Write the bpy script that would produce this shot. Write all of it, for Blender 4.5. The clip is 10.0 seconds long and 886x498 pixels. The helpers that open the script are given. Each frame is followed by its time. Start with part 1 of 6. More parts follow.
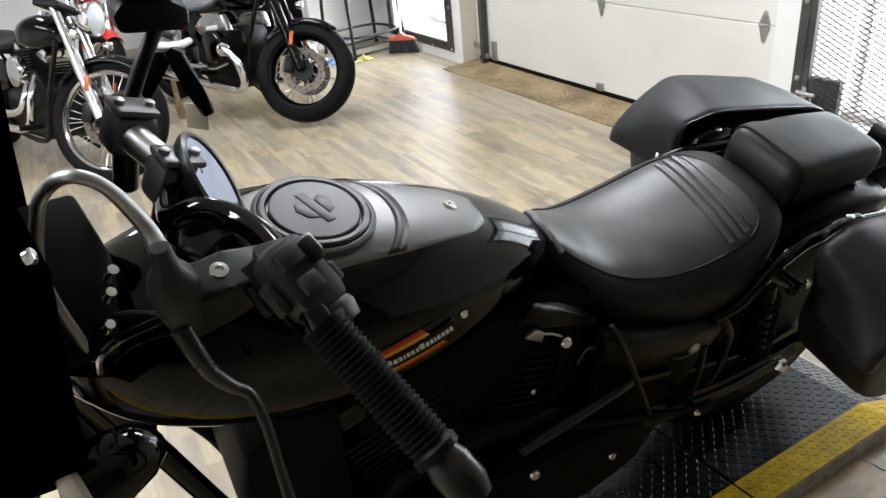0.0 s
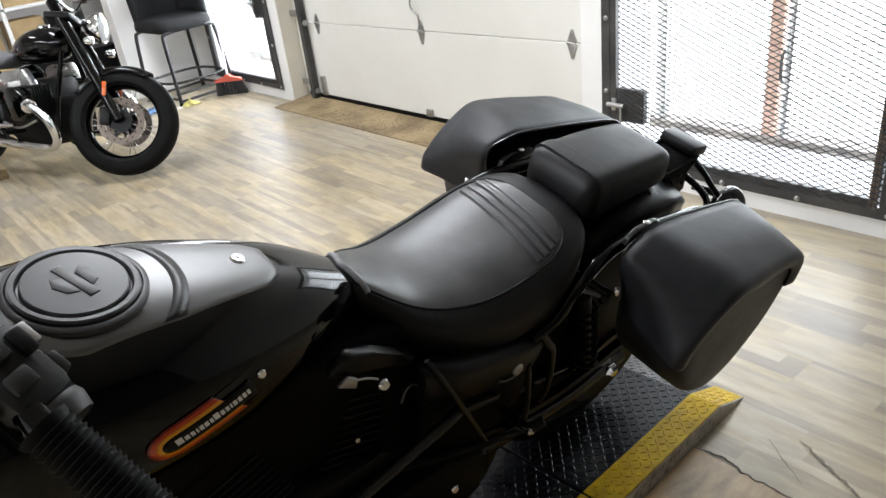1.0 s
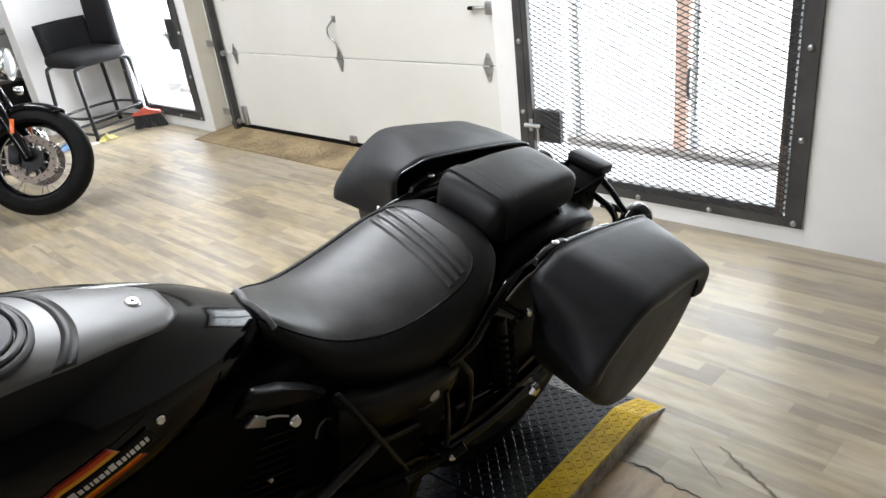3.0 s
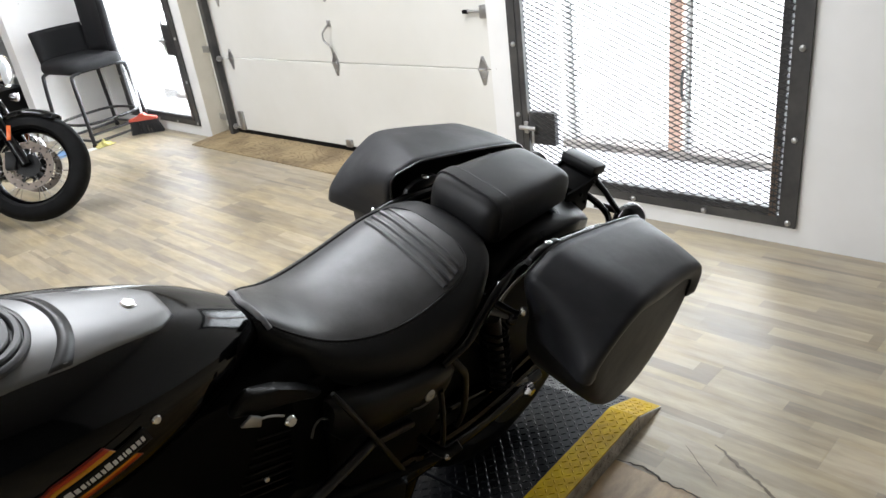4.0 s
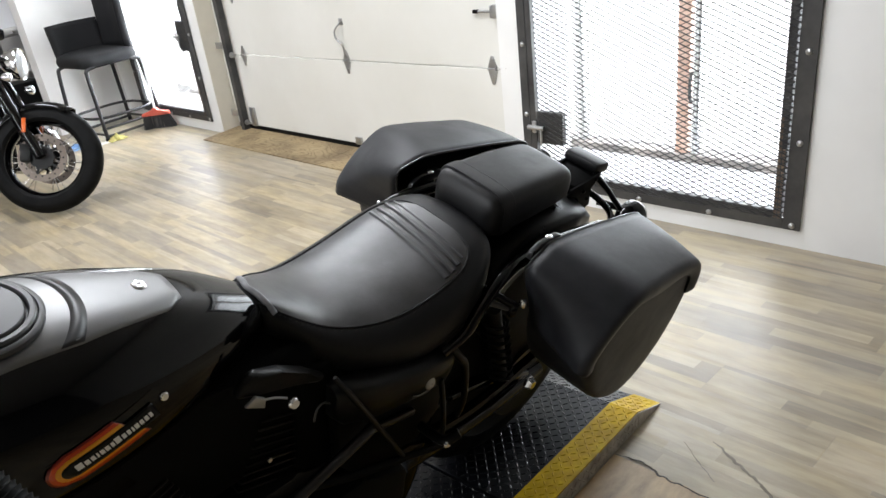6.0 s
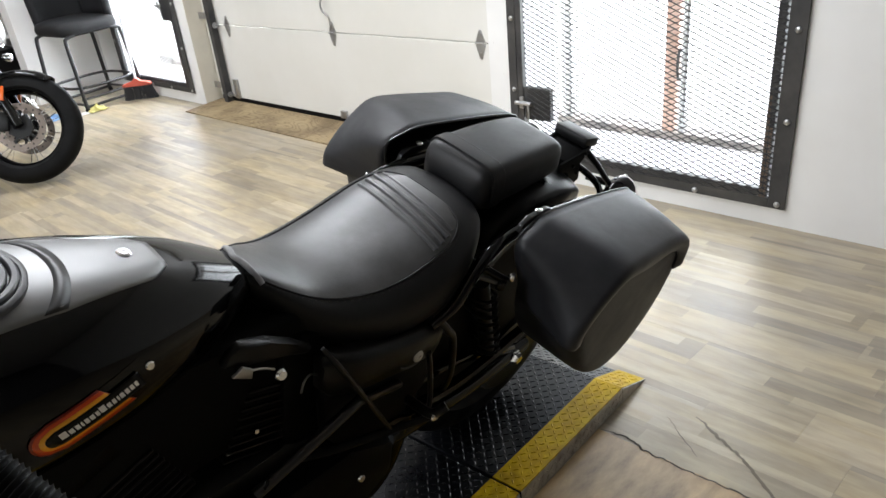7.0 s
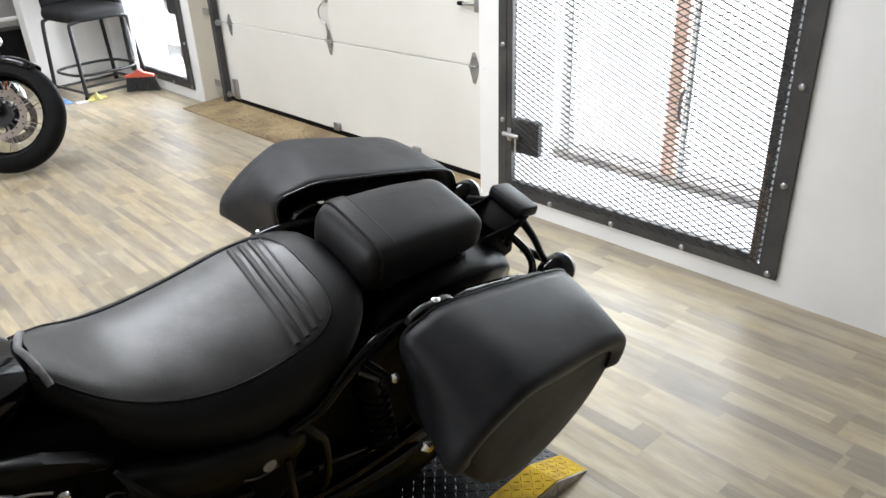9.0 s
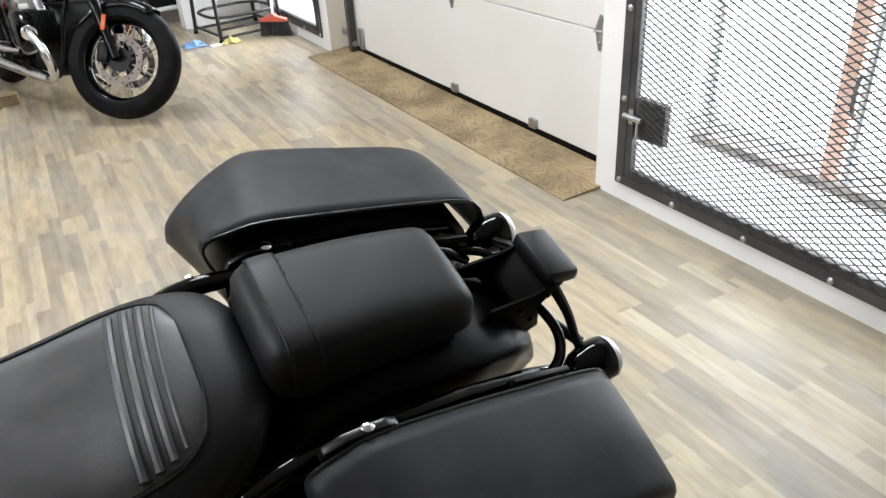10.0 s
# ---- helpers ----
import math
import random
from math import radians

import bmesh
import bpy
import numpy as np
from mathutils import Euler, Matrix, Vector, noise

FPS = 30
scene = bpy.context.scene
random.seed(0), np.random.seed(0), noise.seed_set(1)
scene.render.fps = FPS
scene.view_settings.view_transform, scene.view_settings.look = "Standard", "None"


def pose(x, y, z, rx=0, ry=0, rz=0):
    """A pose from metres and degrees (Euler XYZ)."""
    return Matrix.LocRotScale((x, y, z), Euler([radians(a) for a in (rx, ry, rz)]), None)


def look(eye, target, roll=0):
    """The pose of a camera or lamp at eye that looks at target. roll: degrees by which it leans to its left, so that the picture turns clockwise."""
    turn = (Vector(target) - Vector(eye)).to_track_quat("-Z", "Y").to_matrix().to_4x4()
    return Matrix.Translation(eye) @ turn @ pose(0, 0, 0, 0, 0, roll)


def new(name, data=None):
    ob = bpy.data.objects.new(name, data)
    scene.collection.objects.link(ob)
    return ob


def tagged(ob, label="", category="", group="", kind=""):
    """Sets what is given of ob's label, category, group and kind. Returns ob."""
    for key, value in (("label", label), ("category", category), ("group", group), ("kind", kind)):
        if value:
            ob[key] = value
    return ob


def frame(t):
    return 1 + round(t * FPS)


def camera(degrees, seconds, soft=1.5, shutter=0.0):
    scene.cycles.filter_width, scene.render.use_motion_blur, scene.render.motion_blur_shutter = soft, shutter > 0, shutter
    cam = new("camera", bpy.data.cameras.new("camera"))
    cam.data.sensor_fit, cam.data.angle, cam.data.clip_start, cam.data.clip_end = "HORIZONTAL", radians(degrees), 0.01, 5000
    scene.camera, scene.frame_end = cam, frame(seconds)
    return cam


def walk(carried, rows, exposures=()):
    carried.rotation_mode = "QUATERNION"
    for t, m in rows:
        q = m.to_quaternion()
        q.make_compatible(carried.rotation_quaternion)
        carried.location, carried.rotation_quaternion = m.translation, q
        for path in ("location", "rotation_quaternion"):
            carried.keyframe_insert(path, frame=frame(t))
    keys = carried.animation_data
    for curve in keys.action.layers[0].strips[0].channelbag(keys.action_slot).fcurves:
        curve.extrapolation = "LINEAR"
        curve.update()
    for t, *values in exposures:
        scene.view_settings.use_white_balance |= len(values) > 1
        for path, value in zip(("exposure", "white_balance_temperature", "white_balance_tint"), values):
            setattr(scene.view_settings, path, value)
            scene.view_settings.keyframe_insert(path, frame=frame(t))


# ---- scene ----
cam = camera(59.8, 10.0)
PATH = [
    (0, (-0.138, -1.065, 1.491), (0.601, 0.57, 0.606), -7.2),
    (0.2, (-0.115, -1.077, 1.492), (0.7, 0.522, 0.608), -7.3),
    (0.4, (-0.087, -1.079, 1.486), (0.805, 0.481, 0.608), -7.6),
    (0.5, (-0.072, -1.066, 1.478), (0.86, 0.472, 0.603), -7.5),
    (1, (-0.03, -1.078, 1.478), (1.025, 0.386, 0.616), -8.9),
    (1.5, (-0.006, -1.085, 1.477), (1.128, 0.332, 0.637), -9.2),
    (2, (0.008, -1.098, 1.48), (1.197, 0.285, 0.659), -9.4),
    (2.5, (0.011, -1.105, 1.48), (1.206, 0.265, 0.647), -9.3),
    (4, (0.007, -1.123, 1.477), (1.212, 0.244, 0.652), -9.8),
    (4.5, (0.002, -1.142, 1.479), (1.21, 0.228, 0.664), -9.8),
    (5, (-0.006, -1.157, 1.477), (1.204, 0.211, 0.663), -9.4),
    (6.5, (-0.012, -1.159, 1.469), (1.167, 0.225, 0.634), -8.9),
    (7, (-0.016, -1.143, 1.461), (1.181, 0.196, 0.583), -8.0),
    (7.5, (-0.051, -1.137, 1.464), (1.171, 0.181, 0.587), -6.9),
    (8, (-0.062, -1.113, 1.464), (1.182, 0.116, 0.493), -9.0),
    (8.5, (0.165, -1.109, 1.466), (1.352, 0.266, 0.629), -5.6),
    (9, (0.366, -1.115, 1.471), (1.517, 0.271, 0.604), -4.2),
    (9.5, (0.605, -0.956, 1.45), (1.622, 0.513, 0.552), -2.2),
    (10, (0.879, -0.884, 1.429), (1.657, 0.687, 0.466), -5.3),
]
walk(cam, [(t, look(eye, target, roll)) for t, eye, target, roll in PATH])

# ---- light ----
world = bpy.data.worlds.new("sky")
scene.world = world
world.use_nodes = True
_n = world.node_tree.nodes
_sky = _n.new("ShaderNodeTexSky")
_sky.sky_type = "NISHITA"
_sky.sun_disc = False
_sky.sun_elevation, _sky.sun_rotation = radians(35), radians(80)
world.node_tree.links.new(_sky.outputs[0], _n["Background"].inputs[0])
_n["Background"].inputs[1].default_value = 0.15


def area_lamp(name, m, sx, sy, power, color=(1, 1, 1)):
    d = bpy.data.lights.new(name, "AREA")
    d.shape, d.size, d.size_y, d.energy, d.color = "RECTANGLE", sx, sy, power, color
    ob = new(name, d)
    ob.matrix_world = m
    return ob


# daylight in the two gate openings, and the tube lamps of the ceiling
area_lamp("daylight_gate", look((3.62, 0.72, 1.12), (0.6, 0.6, 0.75)), 1.6, 2.0, 44, (0.84, 0.93, 1.0))
area_lamp("daylight_far_gate", look((3.62, 5.5, 1.12), (0.8, 4.9, 0.75)), 1.5, 2.0, 140, (0.86, 0.93, 1.0))
CEILING_LAMPS = [(-2.5, 3.0, 90, 2.4), (-2.0, 0.4, 0, 2.4), (1.6, 1.3, 0, 1.8), (1.3, 4.4, 90, 1.2), (-0.6, 5.6, 90, 1.2)]
for lx, ly, turn, long in CEILING_LAMPS:
    area_lamp("tube_light", pose(lx, ly, 2.93, 0, 0, turn), long - 0.05, 0.26, 25 * long, (0.91, 0.94, 1.0))
scene.view_settings.exposure = 0.86

# ---- materials ----


def principled(name, color=(0.5, 0.5, 0.5), rough=0.5, metal=0.0, coat=0.0, spec=0.5):
    m = bpy.data.materials.new(name)
    m.use_nodes = True
    b = m.node_tree.nodes["Principled BSDF"]
    b.inputs["Base Color"].default_value = (*color, 1)
    b.inputs["Roughness"].default_value = rough
    b.inputs["Metallic"].default_value = metal
    b.inputs["Coat Weight"].default_value = coat
    b.inputs["Coat Roughness"].default_value = 0.03
    b.inputs["Specular IOR Level"].default_value = spec
    return m


def noise_on(m, what, scale, lo, hi, detail=4.0, stretch=(1, 1, 1), coord="Object", rough=0.6):
    """Drives one socket of a material by noise between two values or colours."""
    nt = m.node_tree
    b = nt.nodes["Principled BSDF"]
    tc = nt.nodes.new("ShaderNodeTexCoord")
    mp = nt.nodes.new("ShaderNodeMapping")
    mp.inputs["Scale"].default_value = stretch
    no = nt.nodes.new("ShaderNodeTexNoise")
    no.inputs["Scale"].default_value, no.inputs["Detail"].default_value = scale, detail
    no.inputs["Roughness"].default_value = rough
    nt.links.new(tc.outputs[coord], mp.inputs[0])
    nt.links.new(mp.outputs[0], no.inputs["Vector"])
    ramp = nt.nodes.new("ShaderNodeValToRGB")
    ramp.color_ramp.elements[0].position, ramp.color_ramp.elements[1].position = 0.3, 0.7
    for e, v in zip(ramp.color_ramp.elements, (lo, hi)):
        e.color = (*v, 1) if isinstance(v, tuple) else (v, v, v, 1)
    nt.links.new(no.outputs["Fac"], ramp.inputs[0])
    nt.links.new(ramp.outputs[0], b.inputs[what])
    return m


def bumped(m, scale, strength, dist=0.002, detail=3.0, stretch=(1, 1, 1), kind="noise", coord="Object"):
    nt = m.node_tree
    b = nt.nodes["Principled BSDF"]
    tc = nt.nodes.new("ShaderNodeTexCoord")
    mp = nt.nodes.new("ShaderNodeMapping")
    mp.inputs["Scale"].default_value = stretch
    nt.links.new(tc.outputs[coord], mp.inputs[0])
    if kind == "voronoi":
        no = nt.nodes.new("ShaderNodeTexVoronoi")
        out = no.outputs["Distance"]
    else:
        no = nt.nodes.new("ShaderNodeTexNoise")
        no.inputs["Detail"].default_value = detail
        out = no.outputs["Fac"]
    no.inputs["Scale"].default_value = scale
    nt.links.new(mp.outputs[0], no.inputs["Vector"])
    bp = nt.nodes.new("ShaderNodeBump")
    bp.inputs["Strength"].default_value, bp.inputs["Distance"].default_value = strength, dist
    if b.inputs["Normal"].is_linked:
        nt.links.new(b.inputs["Normal"].links[0].from_socket, bp.inputs["Normal"])
    nt.links.new(out, bp.inputs["Height"])
    nt.links.new(bp.outputs[0], b.inputs["Normal"])
    return m


GLOSS = principled("gloss_black_paint", (0.001, 0.001, 0.0011), 0.08, coat=0.1, spec=0.22)
GLOSS = noise_on(GLOSS, "Roughness", 30, 0.05, 0.1)
FENDER = noise_on(principled("black_fender_paint", (0.001, 0.001, 0.0011), 0.3, spec=0.1), "Roughness", 24, 0.26, 0.36)
SATIN = bumped(noise_on(principled("satin_black_paint", (0.006, 0.006, 0.0065), 0.32, spec=0.5), "Roughness", 18, 0.26, 0.38), 900, 0.05)
CAST = bumped(principled("black_wrinkle_metal", (0.002, 0.002, 0.002), 0.38, spec=0.22), 420, 0.25, 0.001)
SHADOWBLACK = bumped(principled("dull_black_plastic", (0.0015, 0.0015, 0.0015), 0.6, spec=0.08), 500, 0.1, 0.0006)


def scuffed(m, scale, lo, hi, stretch=(1, 1, 1)):
    """Leather rubbed paler in soft patches, with fine grain and slow waves in the hide."""
    noise_on(m, "Base Color", scale, lo, hi, 7.0, stretch, "Object", 0.62)
    bumped(m, 420, 0.16, 0.0008, kind="voronoi")
    return bumped(m, 15, 0.22, 0.005)


DEEPBLACK = bumped(principled("flat_black_liner", (0.001, 0.001, 0.001), 0.8, spec=0.0), 500, 0.1, 0.0006)
LEATHER = scuffed(noise_on(principled("black_leather", (0.008, 0.008, 0.009), 0.5, spec=0.28), "Roughness", 9, 0.42, 0.56), 12, (0.004, 0.004, 0.0045), (0.009, 0.009, 0.0095))
BAG = scuffed(noise_on(principled("black_leather_bag", (0.012, 0.012, 0.014), 0.55, spec=0.27), "Roughness", 7, 0.44, 0.58), 9, (0.007, 0.0073, 0.0086), (0.019, 0.0195, 0.022), (1, 1, 2))
DASH = bumped(noise_on(principled("matte_dash_paint", (0.045, 0.045, 0.047), 0.42, spec=0.95), "Roughness", 18, 0.37, 0.46), 900, 0.05)
DASH.node_tree.nodes["Principled BSDF"].inputs["IOR"].default_value = 1.8
CLAMPGREY = bumped(noise_on(principled("worn_grey_alloy", (0.1, 0.1, 0.1), 0.38, 0.5), "Roughness", 30, 0.3, 0.55), 300, 0.1, 0.0006)
STRIPE = principled("dark_dash_band", (0.008, 0.008, 0.009), 0.4, spec=0.5)
CAPPAINT = bumped(noise_on(principled("matte_cap_paint", (0.04, 0.04, 0.042), 0.42, spec=0.5), "Roughness", 18, 0.38, 0.46), 900, 0.05)
SWITCH = bumped(noise_on(principled("grey_black_switch_plastic", (0.012, 0.012, 0.012), 0.45), "Roughness", 40, 0.4, 0.6), 500, 0.15, 0.0006)
PLASTIC = bumped(principled("black_plastic", (0.004, 0.004, 0.0042), 0.45, spec=0.25), 700, 0.15, 0.0006)
RUBBER = bumped(noise_on(principled("black_rubber", (0.003, 0.003, 0.003), 0.6, spec=0.13), "Roughness", 14, 0.5, 0.75), 260, 0.12, 0.001)
CHROME = noise_on(principled("chrome", (0.75, 0.75, 0.76), 0.12, 1.0), "Roughness", 20, 0.06, 0.2)
STEEL = noise_on(principled("zinc_steel", (0.45, 0.45, 0.45), 0.4, 1.0), "Roughness", 25, 0.3, 0.55)
DISC = noise_on(principled("brake_disc_steel", (0.12, 0.1, 0.085), 0.4, 0.9), "Roughness", 25, 0.25, 0.5)
GLASS = principled("clear_glass", (0.9, 0.92, 0.95), 0.04)
GLASS.node_tree.nodes["Principled BSDF"].inputs["Transmission Weight"].default_value = 1.0
AMBER = principled("amber_reflector", (0.55, 0.1, 0.015), 0.25)
RED = noise_on(principled("red_paint", (0.45, 0.015, 0.01), 0.2, coat=0.5), "Roughness", 12, 0.15, 0.3)
WALL = bumped(noise_on(principled("white_wall_paint", (0.8, 0.8, 0.79), 0.6), "Base Color", 1.6, (0.74, 0.735, 0.72), (0.82, 0.82, 0.81)), 160, 0.12, 0.002)


def specked(m, scale, size, dark):
    """Sparse small chips and scuffs over a paint."""
    nt = m.node_tree
    b = nt.nodes["Principled BSDF"]
    src = b.inputs["Base Color"].links[0].from_socket
    tc = nt.nodes.new("ShaderNodeTexCoord")
    vo = nt.nodes.new("ShaderNodeTexVoronoi")
    vo.inputs["Scale"].default_value = scale
    nt.links.new(tc.outputs["Object"], vo.inputs["Vector"])
    sep = nt.nodes.new("ShaderNodeSeparateColor")
    nt.links.new(vo.outputs["Color"], sep.inputs[0])
    few = nt.nodes.new("ShaderNodeMath")
    few.operation = "MULTIPLY"
    few.inputs[1].default_value = size
    nt.links.new(sep.outputs[0], few.inputs[0])
    less = nt.nodes.new("ShaderNodeMath")
    less.operation = "LESS_THAN"
    nt.links.new(vo.outputs["Distance"], less.inputs[0])
    nt.links.new(few.outputs[0], less.inputs[1])
    mix = nt.nodes.new("ShaderNodeMix")
    mix.data_type = "RGBA"
    nt.links.new(less.outputs[0], mix.inputs["Factor"])
    nt.links.new(src, mix.inputs["A"])
    mix.inputs["B"].default_value = (*dark, 1)
    nt.links.new(mix.outputs["Result"], b.inputs["Base Color"])
    return m


WALL = specked(WALL, 9.0, 0.035, (0.42, 0.4, 0.37))
# shade and warm bounce light on the white jamb, put into a cream colour
CREAM = bumped(noise_on(principled("jamb_bounce_tint", (0.72, 0.68, 0.58), 0.6), "Base Color", 3, (0.66, 0.62, 0.52), (0.76, 0.72, 0.62)), 120, 0.1, 0.002)
DOORPAINT = bumped(noise_on(principled("garage_door_paint", (0.7, 0.69, 0.65), 0.45), "Base Color", 1.1, (0.66, 0.65, 0.6), (0.73, 0.722, 0.685)), 300, 0.08, 0.001)
CEIL = noise_on(principled("white_ceiling_paint", (0.6, 0.6, 0.6), 0.8), "Base Color", 2, (0.55, 0.55, 0.55), (0.65, 0.65, 0.65))
DARKWALL = noise_on(principled("dark_unseen_wall", (0.1, 0.1, 0.1), 0.7), "Base Color", 2, (0.085, 0.085, 0.085), (0.12, 0.12, 0.12))
IRON = noise_on(bumped(principled("dark_gate_steel", (0.04, 0.04, 0.042), 0.5, 0.2), 90, 0.15, 0.001), "Base Color", 6, (0.028, 0.028, 0.03), (0.07, 0.068, 0.065))
MESHM = noise_on(principled("expanded_steel_mesh", (0.04, 0.04, 0.042), 0.6, 0.0, spec=0.2), "Base Color", 30, (0.025, 0.025, 0.027), (0.06, 0.059, 0.057))
RUST = noise_on(bumped(principled("rusty_steel", (0.12, 0.085, 0.06), 0.7), 80, 0.2, 0.001), "Base Color", 14, (0.07, 0.055, 0.045), (0.17, 0.115, 0.075))
# orange paint lightened: the daylight glow that washes it out is put into the colour
POST = noise_on(principled("glow_paled_orange_paint", (0.55, 0.33, 0.24), 0.7), "Base Color", 14, (0.56, 0.34, 0.25), (0.7, 0.5, 0.41))
CONC = noise_on(bumped(principled("pale_concrete", (0.5, 0.5, 0.49), 0.8), 40, 0.3, 0.004), "Base Color", 5, (0.35, 0.34, 0.33), (0.6, 0.6, 0.59))
PLY = principled("plywood", (0.36, 0.26, 0.15), 0.65)


def plywood_grain(m):
    """Long cathedral rings of rotary-cut veneer, running along y, with dirt worn in."""
    nt = m.node_tree
    b = nt.nodes["Principled BSDF"]
    tc = nt.nodes.new("ShaderNodeTexCoord")
    mp = nt.nodes.new("ShaderNodeMapping")
    mp.inputs["Scale"].default_value = (1.0, 0.3, 1.0)
    nt.links.new(tc.outputs["Object"], mp.inputs[0])
    no = nt.nodes.new("ShaderNodeTexNoise")
    no.inputs["Scale"].default_value, no.inputs["Detail"].default_value = 9.0, 1.0
    nt.links.new(mp.outputs[0], no.inputs["Vector"])
    mul = nt.nodes.new("ShaderNodeMath")
    mul.operation = "MULTIPLY"
    mul.inputs[1].default_value = 14.0
    nt.links.new(no.outputs["Fac"], mul.inputs[0])
    ping = nt.nodes.new("ShaderNodeMath")
    ping.operation = "PINGPONG"
    ping.inputs[1].default_value = 0.5
    nt.links.new(mul.outputs[0], ping.inputs[0])
    ramp = nt.nodes.new("ShaderNodeValToRGB")
    for k, (q, c) in enumerate([(0.02, (0.24, 0.17, 0.085)), (0.5, (0.38, 0.29, 0.165)), (0.15, (0.33, 0.245, 0.13))]):
        e = ramp.color_ramp.elements[k] if k < 2 else ramp.color_ramp.elements.new(q)
        e.position, e.color = q, (*c, 1)
    nt.links.new(ping.outputs[0], ramp.inputs[0])
    dirt = nt.nodes.new("ShaderNodeTexNoise")
    dirt.inputs["Scale"].default_value, dirt.inputs["Detail"].default_value = 4.0, 6.0
    nt.links.new(tc.outputs["Object"], dirt.inputs["Vector"])
    r2 = nt.nodes.new("ShaderNodeValToRGB")
    r2.color_ramp.elements[0].position, r2.color_ramp.elements[1].position = 0.38, 0.62
    r2.color_ramp.elements[0].color, r2.color_ramp.elements[1].color = (0.55, 0.52, 0.5, 1), (1, 1, 1, 1)
    nt.links.new(dirt.outputs["Fac"], r2.inputs[0])
    mix = nt.nodes.new("ShaderNodeMix")
    mix.data_type, mix.blend_type = "RGBA", "MULTIPLY"
    mix.inputs["Factor"].default_value = 1.0
    nt.links.new(ramp.outputs[0], mix.inputs["A"])
    nt.links.new(r2.outputs[0], mix.inputs["B"])
    nt.links.new(mix.outputs["Result"], b.inputs["Base Color"])
    return bumped(m, 60, 0.15, 0.001, stretch=(6, 0.6, 1))


PLY = plywood_grain(PLY)
DECK = noise_on(principled("black_diamond_plate", (0.0025, 0.003, 0.005), 0.34, 0.0, spec=0.22), "Roughness", 8, 0.24, 0.42)
YELLOW = noise_on(principled("yellow_safety_paint", (0.5, 0.33, 0.004), 0.5, spec=0.12), "Base Color", 30, (0.34, 0.21, 0.004), (0.6, 0.4, 0.004), 6)
BARE = noise_on(principled("bare_diamond_plate", (0.42, 0.4, 0.36), 0.42, 0.5), "Base Color", 20, (0.24, 0.22, 0.19), (0.55, 0.52, 0.46))
CHAIRFAB = bumped(principled("black_chair_fabric", (0.006, 0.006, 0.007), 0.75, spec=0.3), 500, 0.3, 0.001)
BLACKTUBE = principled("black_painted_tube", (0.01, 0.01, 0.011), 0.35)
WORNEDGE = noise_on(principled("worn_grey_leather_edge", (0.2, 0.2, 0.21), 0.5), "Base Color", 25, (0.1, 0.1, 0.105), (0.3, 0.3, 0.31))
BRISTLE = principled("dark_broom_bristle", (0.03, 0.03, 0.032), 0.8)
BROOMRED = principled("red_broom_plastic", (0.5, 0.09, 0.06), 0.5)
BROOMPOLE = principled("white_broom_pole", (0.75, 0.76, 0.78), 0.4)


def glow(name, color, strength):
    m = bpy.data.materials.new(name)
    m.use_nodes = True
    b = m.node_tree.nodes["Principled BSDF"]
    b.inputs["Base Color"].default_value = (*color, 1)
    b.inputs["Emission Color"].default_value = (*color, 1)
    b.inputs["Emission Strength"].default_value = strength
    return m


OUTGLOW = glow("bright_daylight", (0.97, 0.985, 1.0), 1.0)


